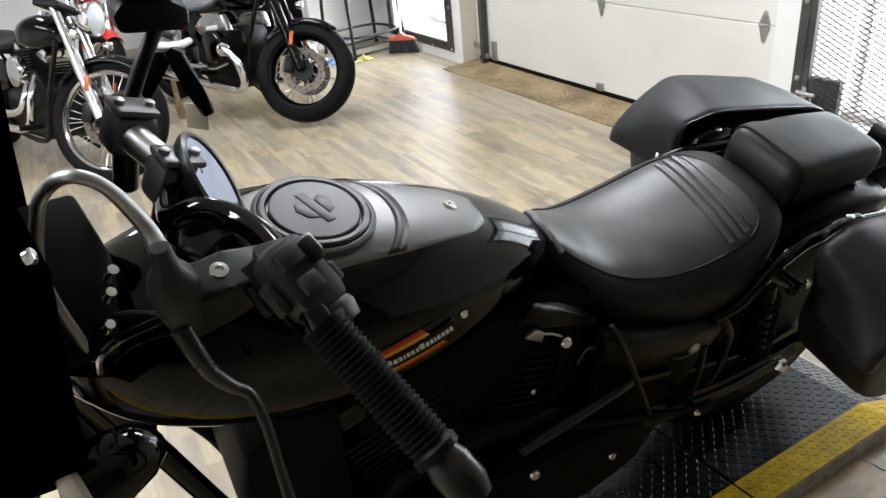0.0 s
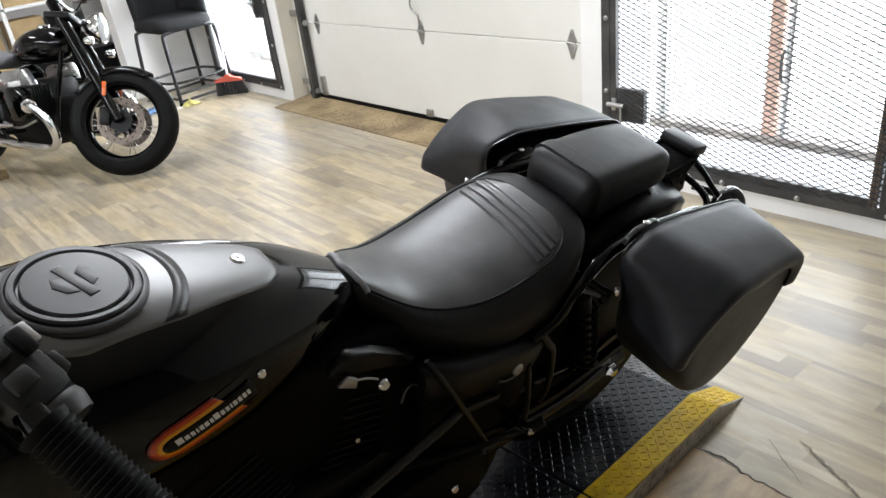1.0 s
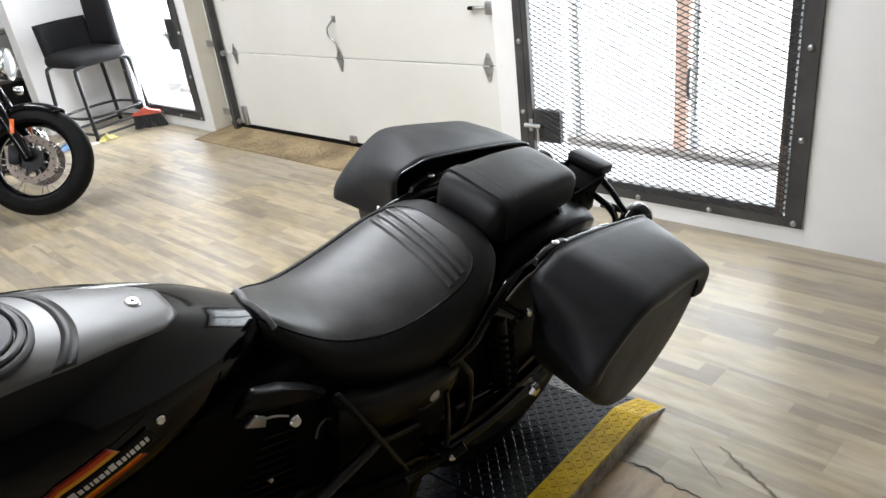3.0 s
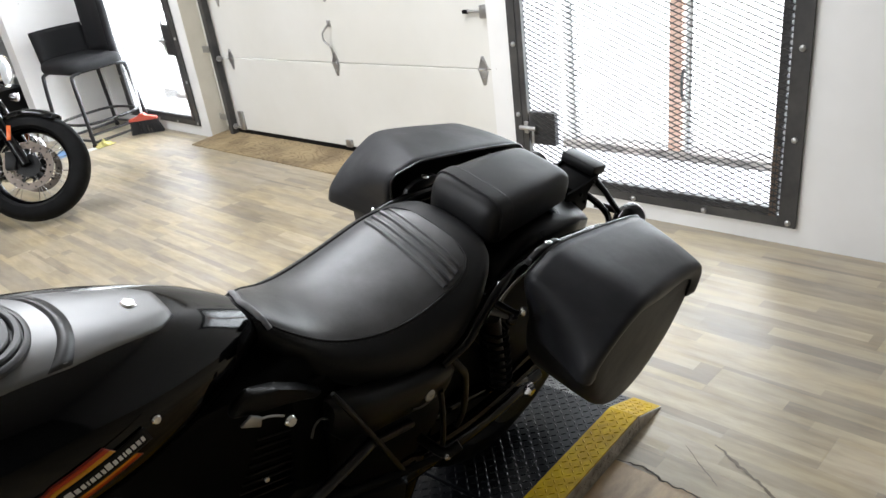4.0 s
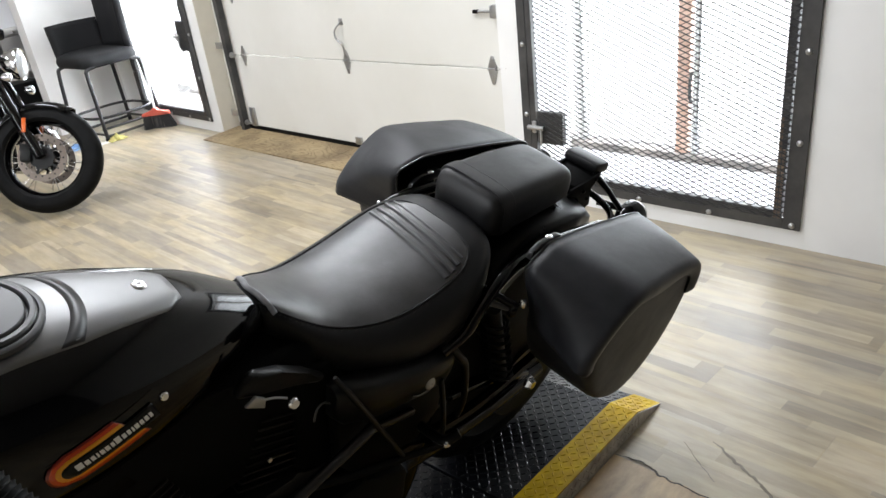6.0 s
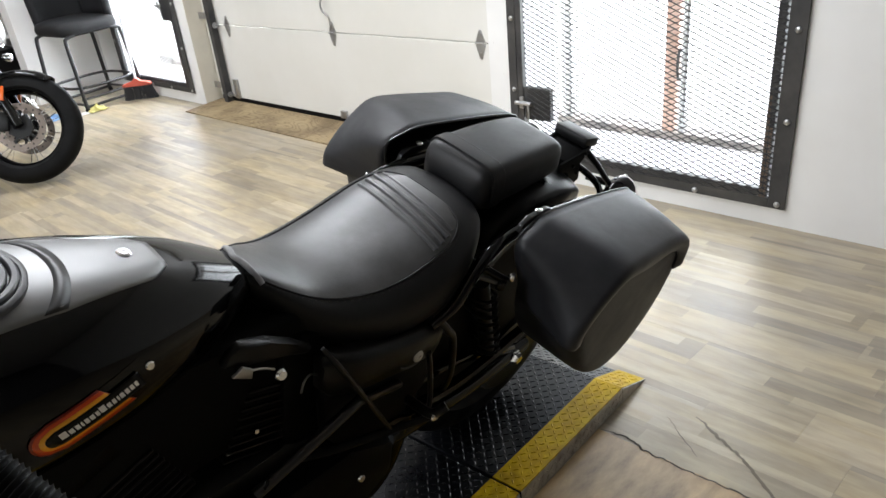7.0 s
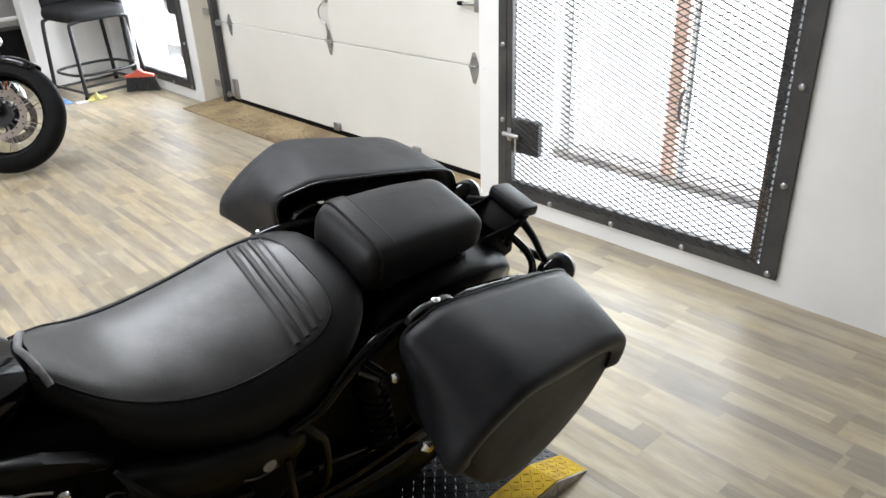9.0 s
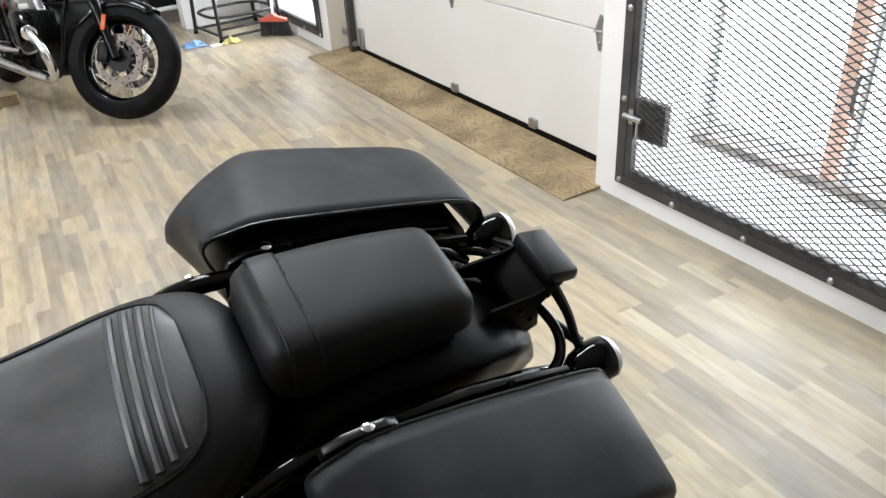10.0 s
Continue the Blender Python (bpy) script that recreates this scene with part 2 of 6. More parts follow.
def plank_material():
    """Printed vinyl: narrow strips of tan, yellow and grey-brown, with grain along y."""
    m = bpy.data.materials.new("vinyl_wood_plank")
    m.use_nodes = True
    nt = m.node_tree
    b = nt.nodes["Principled BSDF"]

    def node(kind, **values):
        n = nt.nodes.new(kind)
        for k, v in values.items():
            n.inputs[k].default_value = v
        return n

    def math_node(op, x, y=None):
        n = nt.nodes.new("ShaderNodeMath")
        n.operation = op
        for s, v in ((0, x), (1, y)):
            if v is None:
                continue
            if isinstance(v, (int, float)):
                n.inputs[s].default_value = v
            else:
                nt.links.new(v, n.inputs[s])
        return n.outputs[0]

    def ramp(fac, stops):
        r = nt.nodes.new("ShaderNodeValToRGB")
        for k, (p, c) in enumerate(stops):
            e = r.color_ramp.elements[k] if k < 2 else r.color_ramp.elements.new(p)
            e.position, e.color = p, (*c, 1)
        nt.links.new(fac, r.inputs[0])
        return r.outputs[0]

    def blend(a_, b_, fac, kind="MIX"):
        x = nt.nodes.new("ShaderNodeMix")
        x.data_type, x.blend_type = "RGBA", kind
        if isinstance(fac, float):
            x.inputs["Factor"].default_value = fac
        else:
            nt.links.new(fac, x.inputs["Factor"])
        nt.links.new(a_, x.inputs["A"])
        nt.links.new(b_, x.inputs["B"])
        return x.outputs["Result"]

    oi = nt.nodes.new("ShaderNodeObjectInfo")
    geo = nt.nodes.new("ShaderNodeNewGeometry")
    seed = math_node("ADD", oi.outputs["Random"], geo.outputs["Random Per Island"])
    sep = nt.nodes.new("ShaderNodeSeparateXYZ")
    nt.links.new(geo.outputs["Position"], sep.inputs[0])
    warp = node("ShaderNodeTexNoise", Scale=3.0, Detail=3.0)
    nt.links.new(geo.outputs["Position"], warp.inputs["Vector"])
    wx = math_node("ADD", sep.outputs["X"], math_node("MULTIPLY", math_node("SUBTRACT", warp.outputs["Fac"], 0.5), 0.002))
    col = math_node("FLOOR", math_node("MULTIPLY", wx, 1 / 0.0508))
    hop = nt.nodes.new("ShaderNodeTexWhiteNoise")
    hop.noise_dimensions = "1D"
    nt.links.new(col, hop.inputs["W"])
    row = math_node("FLOOR", math_node("ADD", math_node("MULTIPLY", sep.outputs["Y"], 1 / 0.6), math_node("MULTIPLY", hop.outputs["Value"], 7.0)))
    cell = nt.nodes.new("ShaderNodeCombineXYZ")
    nt.links.new(col, cell.inputs[0])
    nt.links.new(row, cell.inputs[1])
    nt.links.new(seed, cell.inputs[2])
    pick = nt.nodes.new("ShaderNodeTexWhiteNoise")
    nt.links.new(cell.outputs[0], pick.inputs["Vector"])
    strip = ramp(pick.outputs["Value"], [(0.0, (0.155, 0.128, 0.094)), (1.0, (0.48, 0.41, 0.3)), (0.25, (0.235, 0.2, 0.152)), (0.5, (0.35, 0.288, 0.185)), (0.75, (0.44, 0.355, 0.21))])
    mp = node("ShaderNodeMapping", Scale=(1.0, 0.16, 1.0))
    nt.links.new(geo.outputs["Position"], mp.inputs[0])
    grain = node("ShaderNodeTexNoise", Scale=34.0, Detail=6.0, Roughness=0.6)
    nt.links.new(mp.outputs[0], grain.inputs["Vector"])
    cloud = node("ShaderNodeTexNoise", Scale=9.0, Detail=4.0, Roughness=0.6)
    nt.links.new(mp.outputs[0], cloud.inputs["Vector"])
    streak = ramp(cloud.outputs["Fac"], [(0.34, (0.19, 0.16, 0.118)), (0.68, (0.44, 0.355, 0.205)), (0.5, (0.335, 0.275, 0.175))])
    base = blend(strip, streak, 0.46)
    fine = ramp(grain.outputs["Fac"], [(0.3, (0.7, 0.67, 0.64)), (0.6, (1.08, 1.08, 1.08))])
    base = blend(base, fine, 0.8, "MULTIPLY")
    # grey wash in larger patches: the floor's pale sheen put into its colour
    sheen_noise = node("ShaderNodeTexNoise", Scale=1.3, Detail=5.0, Roughness=0.6)
    nt.links.new(geo.outputs["Position"], sheen_noise.inputs["Vector"])
    sheen_mask = ramp(sheen_noise.outputs["Fac"], [(0.38, (0.0, 0.0, 0.0)), (0.7, (0.36, 0.36, 0.36))])
    grey = nt.nodes.new("ShaderNodeRGB")
    grey.outputs[0].default_value = (0.36, 0.348, 0.332, 1)
    base = blend(base, grey.outputs[0], sheen_mask)
    # small dark specks
    spot = node("ShaderNodeTexVoronoi", Scale=6.5)
    mp2 = node("ShaderNodeMapping", Scale=(1.0, 0.55, 1.0))
    nt.links.new(geo.outputs["Position"], mp2.inputs[0])
    nt.links.new(mp2.outputs[0], spot.inputs["Vector"])
    speck = ramp(spot.outputs["Distance"], [(0.015, (0.5, 0.47, 0.43)), (0.045, (1.0, 1.0, 1.0))])
    base = blend(base, speck, 0.3, "MULTIPLY")
    nt.links.new(base, b.inputs["Base Color"])
    b.inputs["Specular IOR Level"].default_value = 0.5
    rr = nt.nodes.new("ShaderNodeMapRange")
    rr.inputs["To Min"].default_value, rr.inputs["To Max"].default_value = 0.3, 0.46
    nt.links.new(cloud.outputs["Fac"], rr.inputs["Value"])
    nt.links.new(rr.outputs[0], b.inputs["Roughness"])
    bp = node("ShaderNodeBump", Strength=0.12, Distance=0.001)
    nt.links.new(grain.outputs["Fac"], bp.inputs["Height"])
    nt.links.new(bp.outputs[0], b.inputs["Normal"])
    return m


PLANK = plank_material()

# ---- mesh helpers ----


def obj(name, bm, mat, parent=None, smooth=False, angle=40):
    me = bpy.data.meshes.new(name)
    bmesh.ops.recalc_face_normals(bm, faces=bm.faces)
    bm.to_mesh(me)
    bm.free()
    mats = mat if isinstance(mat, (list, tuple)) else [mat]
    for x in mats:
        me.materials.append(x)
    if smooth:
        me.shade_smooth()
        me.set_sharp_from_angle(angle=radians(angle))
    ob = new(name, me)
    if parent:
        ob.parent = parent
    return ob


def part(name, bm, mat, parent, label="", smooth=True, angle=40):
    return tagged(obj(name, bm, mat, parent, smooth, angle), label)


def thing(name, m, label, category, group="", kind=""):
    ob = new(name)
    ob.matrix_world = m
    ob.empty_display_size = 0.1
    return tagged(ob, label, category, group, kind)


def box(bm, lo, hi, bevel=0.0, m=None, seg=2):
    lo, hi = Vector(lo), Vector(hi)
    r = bmesh.ops.create_cube(bm, size=1.0, matrix=Matrix.Translation((lo + hi) / 2) @ Matrix.Diagonal((*(hi - lo), 1)))
    vs = r["verts"]
    if bevel:
        es = list({e for v in vs for e in v.link_edges})
        rb = bmesh.ops.bevel(bm, geom=es, offset=bevel, segments=seg, affect="EDGES", profile=0.5)
        vs = list({v for f in rb["faces"] for v in f.verts} | {v for v in vs if v.is_valid})
    if m is not None:
        bmesh.ops.transform(bm, matrix=m, verts=vs)
    return vs


def B(lo, hi, bevel=0.0, m=None):
    bm = bmesh.new()
    box(bm, lo, hi, bevel, m)
    return bm


def rings(bm, loops, cap=True, closed=True):
    """Skins loops of points that all have the same count."""
    vs = [[bm.verts.new(p) for p in loop] for loop in loops]
    n = len(vs[0])
    for a, b in zip(vs, vs[1:]):
        for i in range(n if closed else n - 1):
            j = (i + 1) % n
            bm.faces.new((a[i], a[j], b[j], b[i]))
    if cap:
        for loop in (vs[0], vs[-1]):
            bm.faces.new(loop)
    return [v for loop in vs for v in loop]


def spline(pts, k=8):
    """Catmull-Rom through the points."""
    pts = [Vector(p) for p in pts]
    if len(pts) < 3:
        return pts
    ext = [2 * pts[0] - pts[1], *pts, 2 * pts[-1] - pts[-2]]
    out = []
    for a, b, c, d in zip(ext, ext[1:], ext[2:], ext[3:]):
        for i in range(k):
            t = i / k
            out.append(0.5 * (2 * b + (c - a) * t + (2 * a - 5 * b + 4 * c - d) * t * t + (3 * b - a - 3 * c + d) * t ** 3))
    return [*out, pts[-1]]


def tube(bm, pts, r, n=12, k=8, cap=True, curve=True):
    """A round bar along points; r is one radius or one for each given point."""
    m = len(pts)
    path = spline(pts, k) if curve and m > 2 else [Vector(p) for p in pts]
    if isinstance(r, (int, float)):
        rad = [r] * len(path)
    else:
        rad = [float(v) for v in np.interp(np.linspace(0, m - 1, len(path)), range(m), r)]
    loops, ref = [], None
    for i, p in enumerate(path):
        d = (path[min(i + 1, len(path) - 1)] - path[max(i - 1, 0)]).normalized()
        if ref is None:
            ref = d.orthogonal().normalized()
        ref = (ref - d * ref.dot(d)).normalized()
        side = d.cross(ref)
        loops.append([p + rad[i] * (math.cos(a) * ref + math.sin(a) * side) for a in (2 * math.pi * j / n for j in range(n))])
    return rings(bm, loops, cap)


def T(pts, r, n=12, k=8, curve=True):
    bm = bmesh.new()
    tube(bm, pts, r, n, k, curve=curve)
    return bm


def axis_matrix(at, axis):
    """Stands local z along axis, at a point."""
    return Matrix.Translation(at) @ Vector(axis).to_track_quat("Z", "Y").to_matrix().to_4x4()


def lathe(bm, prof, n=32, m=None, closed=False):
    """Turns (radius, height) points round z; closed joins the last point to the first."""
    loops = []
    for i in range(n):
        a = 2 * math.pi * i / n
        loops.append([Vector((r * math.cos(a), r * math.sin(a), h)) for r, h in prof])
    vs = [[bm.verts.new(p if m is None else m @ p) for p in loop] for loop in loops]
    k = len(prof)
    for i in range(n):
        a, b = vs[i], vs[(i + 1) % n]
        for j in range(k if closed else k - 1):
            q = (j + 1) % k
            bm.faces.new((a[j], b[j], b[q], a[q]))
    if not closed:
        for e in (0, k - 1):
            if prof[e][0] > 1e-5:
                bm.faces.new([v[e] for v in vs])
    bmesh.ops.remove_doubles(bm, verts=[v for l in vs for v in l], dist=1e-6)
    return bm


def Lz(prof, n=32, m=None, closed=False):
    return lathe(bmesh.new(), prof, n, m, closed)


def sheet(bm, grid):
    """A surface through a grid of points, rows of equal length."""
    vs = [[bm.verts.new(p) for p in row] for row in grid]
    for a, b in zip(vs, vs[1:]):
        for i in range(len(a) - 1):
            bm.faces.new((a[i], a[i + 1], b[i + 1], b[i]))
    return bm


def prism(bm, poly, lo, hi, bevel=0.0, m=None, axis="y"):
    """A flat outline in x and z (or x and y), given depth along the other axis."""
    def pt(p, d):
        return Vector((p[0], d, p[1])) if axis == "y" else Vector((p[0], p[1], d)) if axis == "z" else Vector((d, p[0], p[1]))
    vs = rings(bm, [[pt(p, lo) for p in poly], [pt(p, hi) for p in poly]])
    if bevel:
        es = list({e for v in vs for e in v.link_edges})
        rb = bmesh.ops.bevel(bm, geom=es, offset=bevel, segments=2, affect="EDGES", profile=0.5)
        vs = list({v for f in rb["faces"] for v in f.verts} | {v for v in vs if v.is_valid})
    if m is not None:
        bmesh.ops.transform(bm, matrix=m, verts=vs)
    return bm


def P(poly, lo, hi, bevel=0.0, m=None, axis="y"):
    return prism(bmesh.new(), poly, lo, hi, bevel, m, axis)


def hull_ring(x, cy, zmid, w, up, down, e_up=2.5, e_dn=2.5, n=28):
    """A closed upright loop at x: half-width w, heights above and below zmid, squareness by the exponents."""
    out = []
    for i in range(n):
        a = 2 * math.pi * i / n
        c, s = math.cos(a), math.sin(a)
        e = e_up if s >= 0 else e_dn
        h = up if s >= 0 else down
        out.append((x, cy + w * math.copysign(abs(c) ** (2 / e), c), zmid + h * math.copysign(abs(s) ** (2 / e), s)))
    return out


def interp(table, x):
    xs = [r[0] for r in table]
    return [float(np.interp(x, xs, [r[i] for r in table])) for i in range(1, len(table[0]))]


def smooth_rows(table, xs):
    """Rows (x, a, b, ...) followed smoothly at the given x."""
    cols = np.array(table, float)
    out = []
    for x in xs:
        row = [x]
        for i in range(1, cols.shape[1]):
            cv = spline([Vector((r[0], r[i], 0)) for r in table], 10)
            row.append(float(np.interp(x, [p.x for p in cv], [p.y for p in cv])))
        out.append(row)
    return out



# ---- setting ----
WX = 2.84                      # face of the long wall
GX = 2.985                     # face of the sectional door
GATE = (0.02, 1.39, 0.08, 2.12)    # y0, y1, z0, z1
DOOR = (1.535, 4.64, 0.0, 2.4)
FAR = (4.80, 6.10, 0.085, 2.12)
CEIL_Z, BACK_Y, LEFT_X, NEAR_Y = 3.0, 6.45, -4.2, -4.2
TH = 0.36
LEAN = 0.05                   # shear in y per metre of height, absorbing roll error in the camera path


def match_camera_roll(ob, z0=0.0):
    """Leans a thing of the long wall, and its parts, along y with height, to absorb the camera path's roll error."""
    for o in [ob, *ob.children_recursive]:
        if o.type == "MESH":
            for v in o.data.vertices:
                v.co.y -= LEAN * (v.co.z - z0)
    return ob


def wall(name, blocks, mat, label):
    bm = bmesh.new()
    for lo, hi in blocks:
        vs = box(bm, lo, hi)
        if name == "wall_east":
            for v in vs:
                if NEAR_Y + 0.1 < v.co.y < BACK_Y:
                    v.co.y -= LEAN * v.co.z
    return tagged(obj(name, bm, mat), label, "wall", kind="structure")


wall("wall_east", [
    ((WX, NEAR_Y, -0.05), (WX + TH, GATE[0], CEIL_Z)),
    ((WX, GATE[0], 0), (WX + TH, GATE[1], GATE[2])),
    ((WX, GATE[0], GATE[3]), (WX + TH, GATE[1], CEIL_Z)),
    ((WX, GATE[1], 0), (WX + TH, DOOR[0], CEIL_Z)),
    ((WX, DOOR[0], DOOR[3]), (WX + TH, DOOR[1], CEIL_Z)),
    ((WX, DOOR[1], 0), (WX + TH, FAR[0], CEIL_Z)),
    ((WX, FAR[0], 0), (WX + TH, FAR[1], FAR[2])),
    ((WX, FAR[0], FAR[3]), (WX + TH, FAR[1], CEIL_Z)),
    ((WX, FAR[1], 0), (WX + TH, BACK_Y + 0.2, CEIL_Z)),
], WALL, "white painted wall with scuffed low sill")
wall("wall_north", [((2.15, BACK_Y, 0), (WX, BACK_Y + 0.2, CEIL_Z)), ((LEFT_X, BACK_Y + 2.3, 0), (WX, BACK_Y + 2.5, CEIL_Z)), ((WX, BACK_Y + 0.2, 0), (WX + TH, BACK_Y + 2.5, CEIL_Z))], WALL, "white painted end wall")
# unseen wall closing the room, white to bounce light onto the bag fronts
wall("wall_west", [((LEFT_X - 0.2, NEAR_Y - 0.2, 0), (LEFT_X, BACK_Y + 2.5, CEIL_Z))], WALL, "white painted side wall, unseen, there to bounce light onto the bags")
# unseen wall closing the room, kept dark so the bike reflects little light
wall("wall_south", [((LEFT_X, NEAR_Y - 0.2, 0), (WX + TH, NEAR_Y, CEIL_Z))], DARKWALL, "unseen closing wall, made dark to keep reflections on the bike dark")
bm = B((LEFT_X - 0.2, NEAR_Y - 0.2, CEIL_Z), (WX + TH, BACK_Y + 2.5, CEIL_Z + 0.2))
tagged(obj("ceiling", bm, CEIL), "off-white painted ceiling", "ceiling", kind="structure")
bm = B((LEFT_X - 0.2, NEAR_Y - 0.2, -0.2), (WX + 0.5, BACK_Y + 2.5, -0.006))
FLOOR = tagged(obj("floor", bm, PLANK), "worn wood-look vinyl plank floor", "floor", kind="structure")
bm = bmesh.new()
sheet(bm, [[(WX + TH, -60, -0.02), (WX + TH, 60, -0.02)], [(90, -60, -0.02), (90, 60, -0.02)]])
tagged(obj("ground", bm, CONC), "pale concrete yard", "ground", kind="structure")
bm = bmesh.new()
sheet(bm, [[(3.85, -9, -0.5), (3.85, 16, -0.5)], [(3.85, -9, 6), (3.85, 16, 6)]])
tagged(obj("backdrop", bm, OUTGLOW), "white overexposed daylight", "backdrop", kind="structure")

for lx, ly, turn, long in CEILING_LAMPS:
    lamp = thing("ceiling_light", pose(lx, ly, CEIL_Z, 0, 0, turn), "white twin-tube ceiling light", "lamp", "ceiling lights")
    part("housing", B((-long / 2, -0.12, -0.05), (long / 2, 0.12, 0), 0.006), WALL, lamp)


def sectional_door():
    d = thing("garage_door", pose(GX, 0, 0), "off-white steel sectional garage door, closed", "garage door", kind="structure")
    y0, y1 = DOOR[0] - 0.05, DOOR[1] - 0.006
    for z0, z1 in ((0.05, 0.615), (0.62, 1.08), (1.085, 1.56), (1.565, 2.04), (2.045, 2.42)):
        part("panel", B((0, y0, z0), (0.04, y1, z1), 0.004), DOORPAINT, d, smooth=False)
    part("bottom_seal", B((0.005, y0, 0.012), (0.035, y1, 0.05), 0.008), RUBBER, d, "dark rubber bottom seal")
    return d


GDOOR = sectional_door()


def gate(name, box_, label, lock_y):
    y0, y1, z0, z1 = box_
    g = thing(name, pose(WX - 0.014, 0, 0), label, "gate")
    f = 0.042
    for lo, hi in (((0, y0 - 0.028, z0), (0.008, y0 + f, z1)), ((0, y1 - f, z0), (0.008, y1 + 0.008, z1)), ((0, y0 + f, z0), (0.008, y1 - f, z0 + f)), ((0, y0 + f, z1 - f), (0.008, y1 - f, z1))):
        part("outer_frame", B(lo, hi, 0.002), IRON, g, "dark flat steel frame", smooth=False)
    i0, i1, k0, k1 = y0 + f + 0.009, y1 - f, z0 + f, z1 - f
    for lo, hi, mt in (((0.002, i0, k0), (0.03, i0 + 0.034, k1), IRON), ((0.002, i1 - 0.034, k0), (0.03, i1, k1), IRON), ((0.002, i0 + 0.034, k0), (0.03, i1 - 0.034, k0 + 0.034), IRON), ((0.002, i0 + 0.034, k1 - 0.034), (0.03, i1 - 0.034, k1), IRON)):
        part("leaf_frame", B(lo, hi, 0.003), mt, g, "angle-steel gate leaf", smooth=False)
    for y, z in [(y0 + 0.004, z0 + 0.02 + 0.345 * k) for k in range(6)] + [(y1 - f / 2, z0 + 0.02 + 0.345 * k) for k in range(6)] + [(y0 + 0.358 + 0.344 * k, z0 + 0.016) for k in range(3)]:
        part("bolt", Lz([(0.0125, 0), (0.0125, 0.003), (0.009, 0.0075), (0.003, 0.009), (0, 0.009)], 14, axis_matrix((0, y, z), (-1, 0, 0))), STEEL, g, "galvanised carriage bolt")
    for dy in (0.004, 0.02):
        part("rust_streak", B((-0.0008, i0 + dy, k0), (0.0018, i0 + dy + 0.011, k0 + 0.26 + 8 * dy), 0.0004), RUST, g, "rusty strip at the hinge side", smooth=False)
    lb = part("lock_plate", B((0.004, lock_y - 0.068, 0.3 if lock_y < 3 else 0.66), (0.034, lock_y + 0.088, 0.462 if lock_y < 3 else 0.9), 0.003), IRON, g, "steel lock plate", smooth=False)
    lz = 0.385 if lock_y < 3 else 0.78
    part("lock_bolt", T([(-0.016, lock_y + 0.03, lz), (-0.016, lock_y + 0.13, lz)], 0.011, 10, curve=False), STEEL, lb, "steel slide bolt")
    part("lock_lever", T([(-0.018, lock_y + 0.05, lz), (-0.022, lock_y + 0.045, lz - 0.04), (-0.02, lock_y + 0.05, lz - 0.085)], 0.006, 8), STEEL, lb, "steel bent lever")
    part("keeper", B((-0.012, lock_y + 0.085, lz - 0.03), (0.0, lock_y + 0.11, lz + 0.03), 0.003), STEEL, lb)
    f = f + 0.034
    # expanded metal: slanting strands with a bridge at each crossing
    sw, sh = 0.056, 0.012
    yy0, yy1, zz0, zz1 = y0 + 0.041, y1 - f + 0.03, z0 + f - 0.03, z1 - f + 0.03
    w = 0.0019
    nz = int((zz1 - zz0) / sh)
    ny = int((yy1 - yy0) / sw)
    verts, faces = [], []
    for j in range(nz):
        za, zb = zz0 + j * sh, zz0 + (j + 1) * sh
        flip = j % 2
        for i in range(ny):
            ya, ym, yb = yy0 + i * sw, yy0 + (i + 0.5) * sw, yy0 + (i + 1) * sw
            for p, q in (((ya, za), (ym, zb)), ((ym, zb), (yb, za))) if not flip else (((ya, zb), (ym, za)), ((ym, za), (yb, zb))):
                k = len(verts)
                for (y, z) in (p, q):
                    verts += [(-0.0045, y, z - w), (-0.0032, y, z + w), (0.0002, y, z + w), (-0.0011, y, z - w)]
                faces += [(k, k + 1, k + 5, k + 4), (k + 1, k + 2, k + 6, k + 5), (k + 2, k + 3, k + 7, k + 6), (k + 3, k, k + 4, k + 7)]
    me = bpy.data.meshes.new("expanded_mesh")
    me.from_pydata(verts, [], faces)
    me.materials.append(MESHM)
    mesh = new("expanded_mesh", me)
    mesh.parent = g
    tagged(mesh, "diamond-pattern expanded steel mesh", kind="stuff")
    return match_camera_roll(g)


gate("security_gate", GATE, "dark steel security gate with expanded mesh, closed", 1.22)
gate("security_gate", FAR, "dark steel mesh gate beside the garage door", 4.93)

# ---- motorcycle on the lift ----
LEAN_DEG = 19.5
bike = thing("motorcycle", pose(0, 0.245, 0.055, LEAN_DEG, 0, 0), "gloss black touring cruiser with leather saddlebags on the lift", "motorcycle")
TANK = [(-0.25, 0.05, 1.05, 0.95), (-0.19, 0.105, 1.092, 0.9), (-0.1, 0.148, 1.11, 0.87), (0.0, 0.168, 1.113, 0.85), (0.1, 0.172, 1.101, 0.84),
        (0.2, 0.162, 1.077, 0.84), (0.3, 0.138, 1.042, 0.845), (0.4, 0.1, 1.0, 0.855), (0.47, 0.062, 0.955, 0.865), (0.515, 0.025, 0.92, 0.88)]
SEAT = [(0.483, 0.045, 0.942, 0.88), (0.53, 0.087, 0.913, 0.818), (0.6, 0.13, 0.87, 0.748), (0.68, 0.157, 0.853, 0.704), (0.77, 0.171, 0.856, 0.693),
        (0.86, 0.171, 0.874, 0.715), (0.93, 0.152, 0.887, 0.752), (0.98, 0.12, 0.886, 0.79), (1.01, 0.078, 0.87, 0.812)]
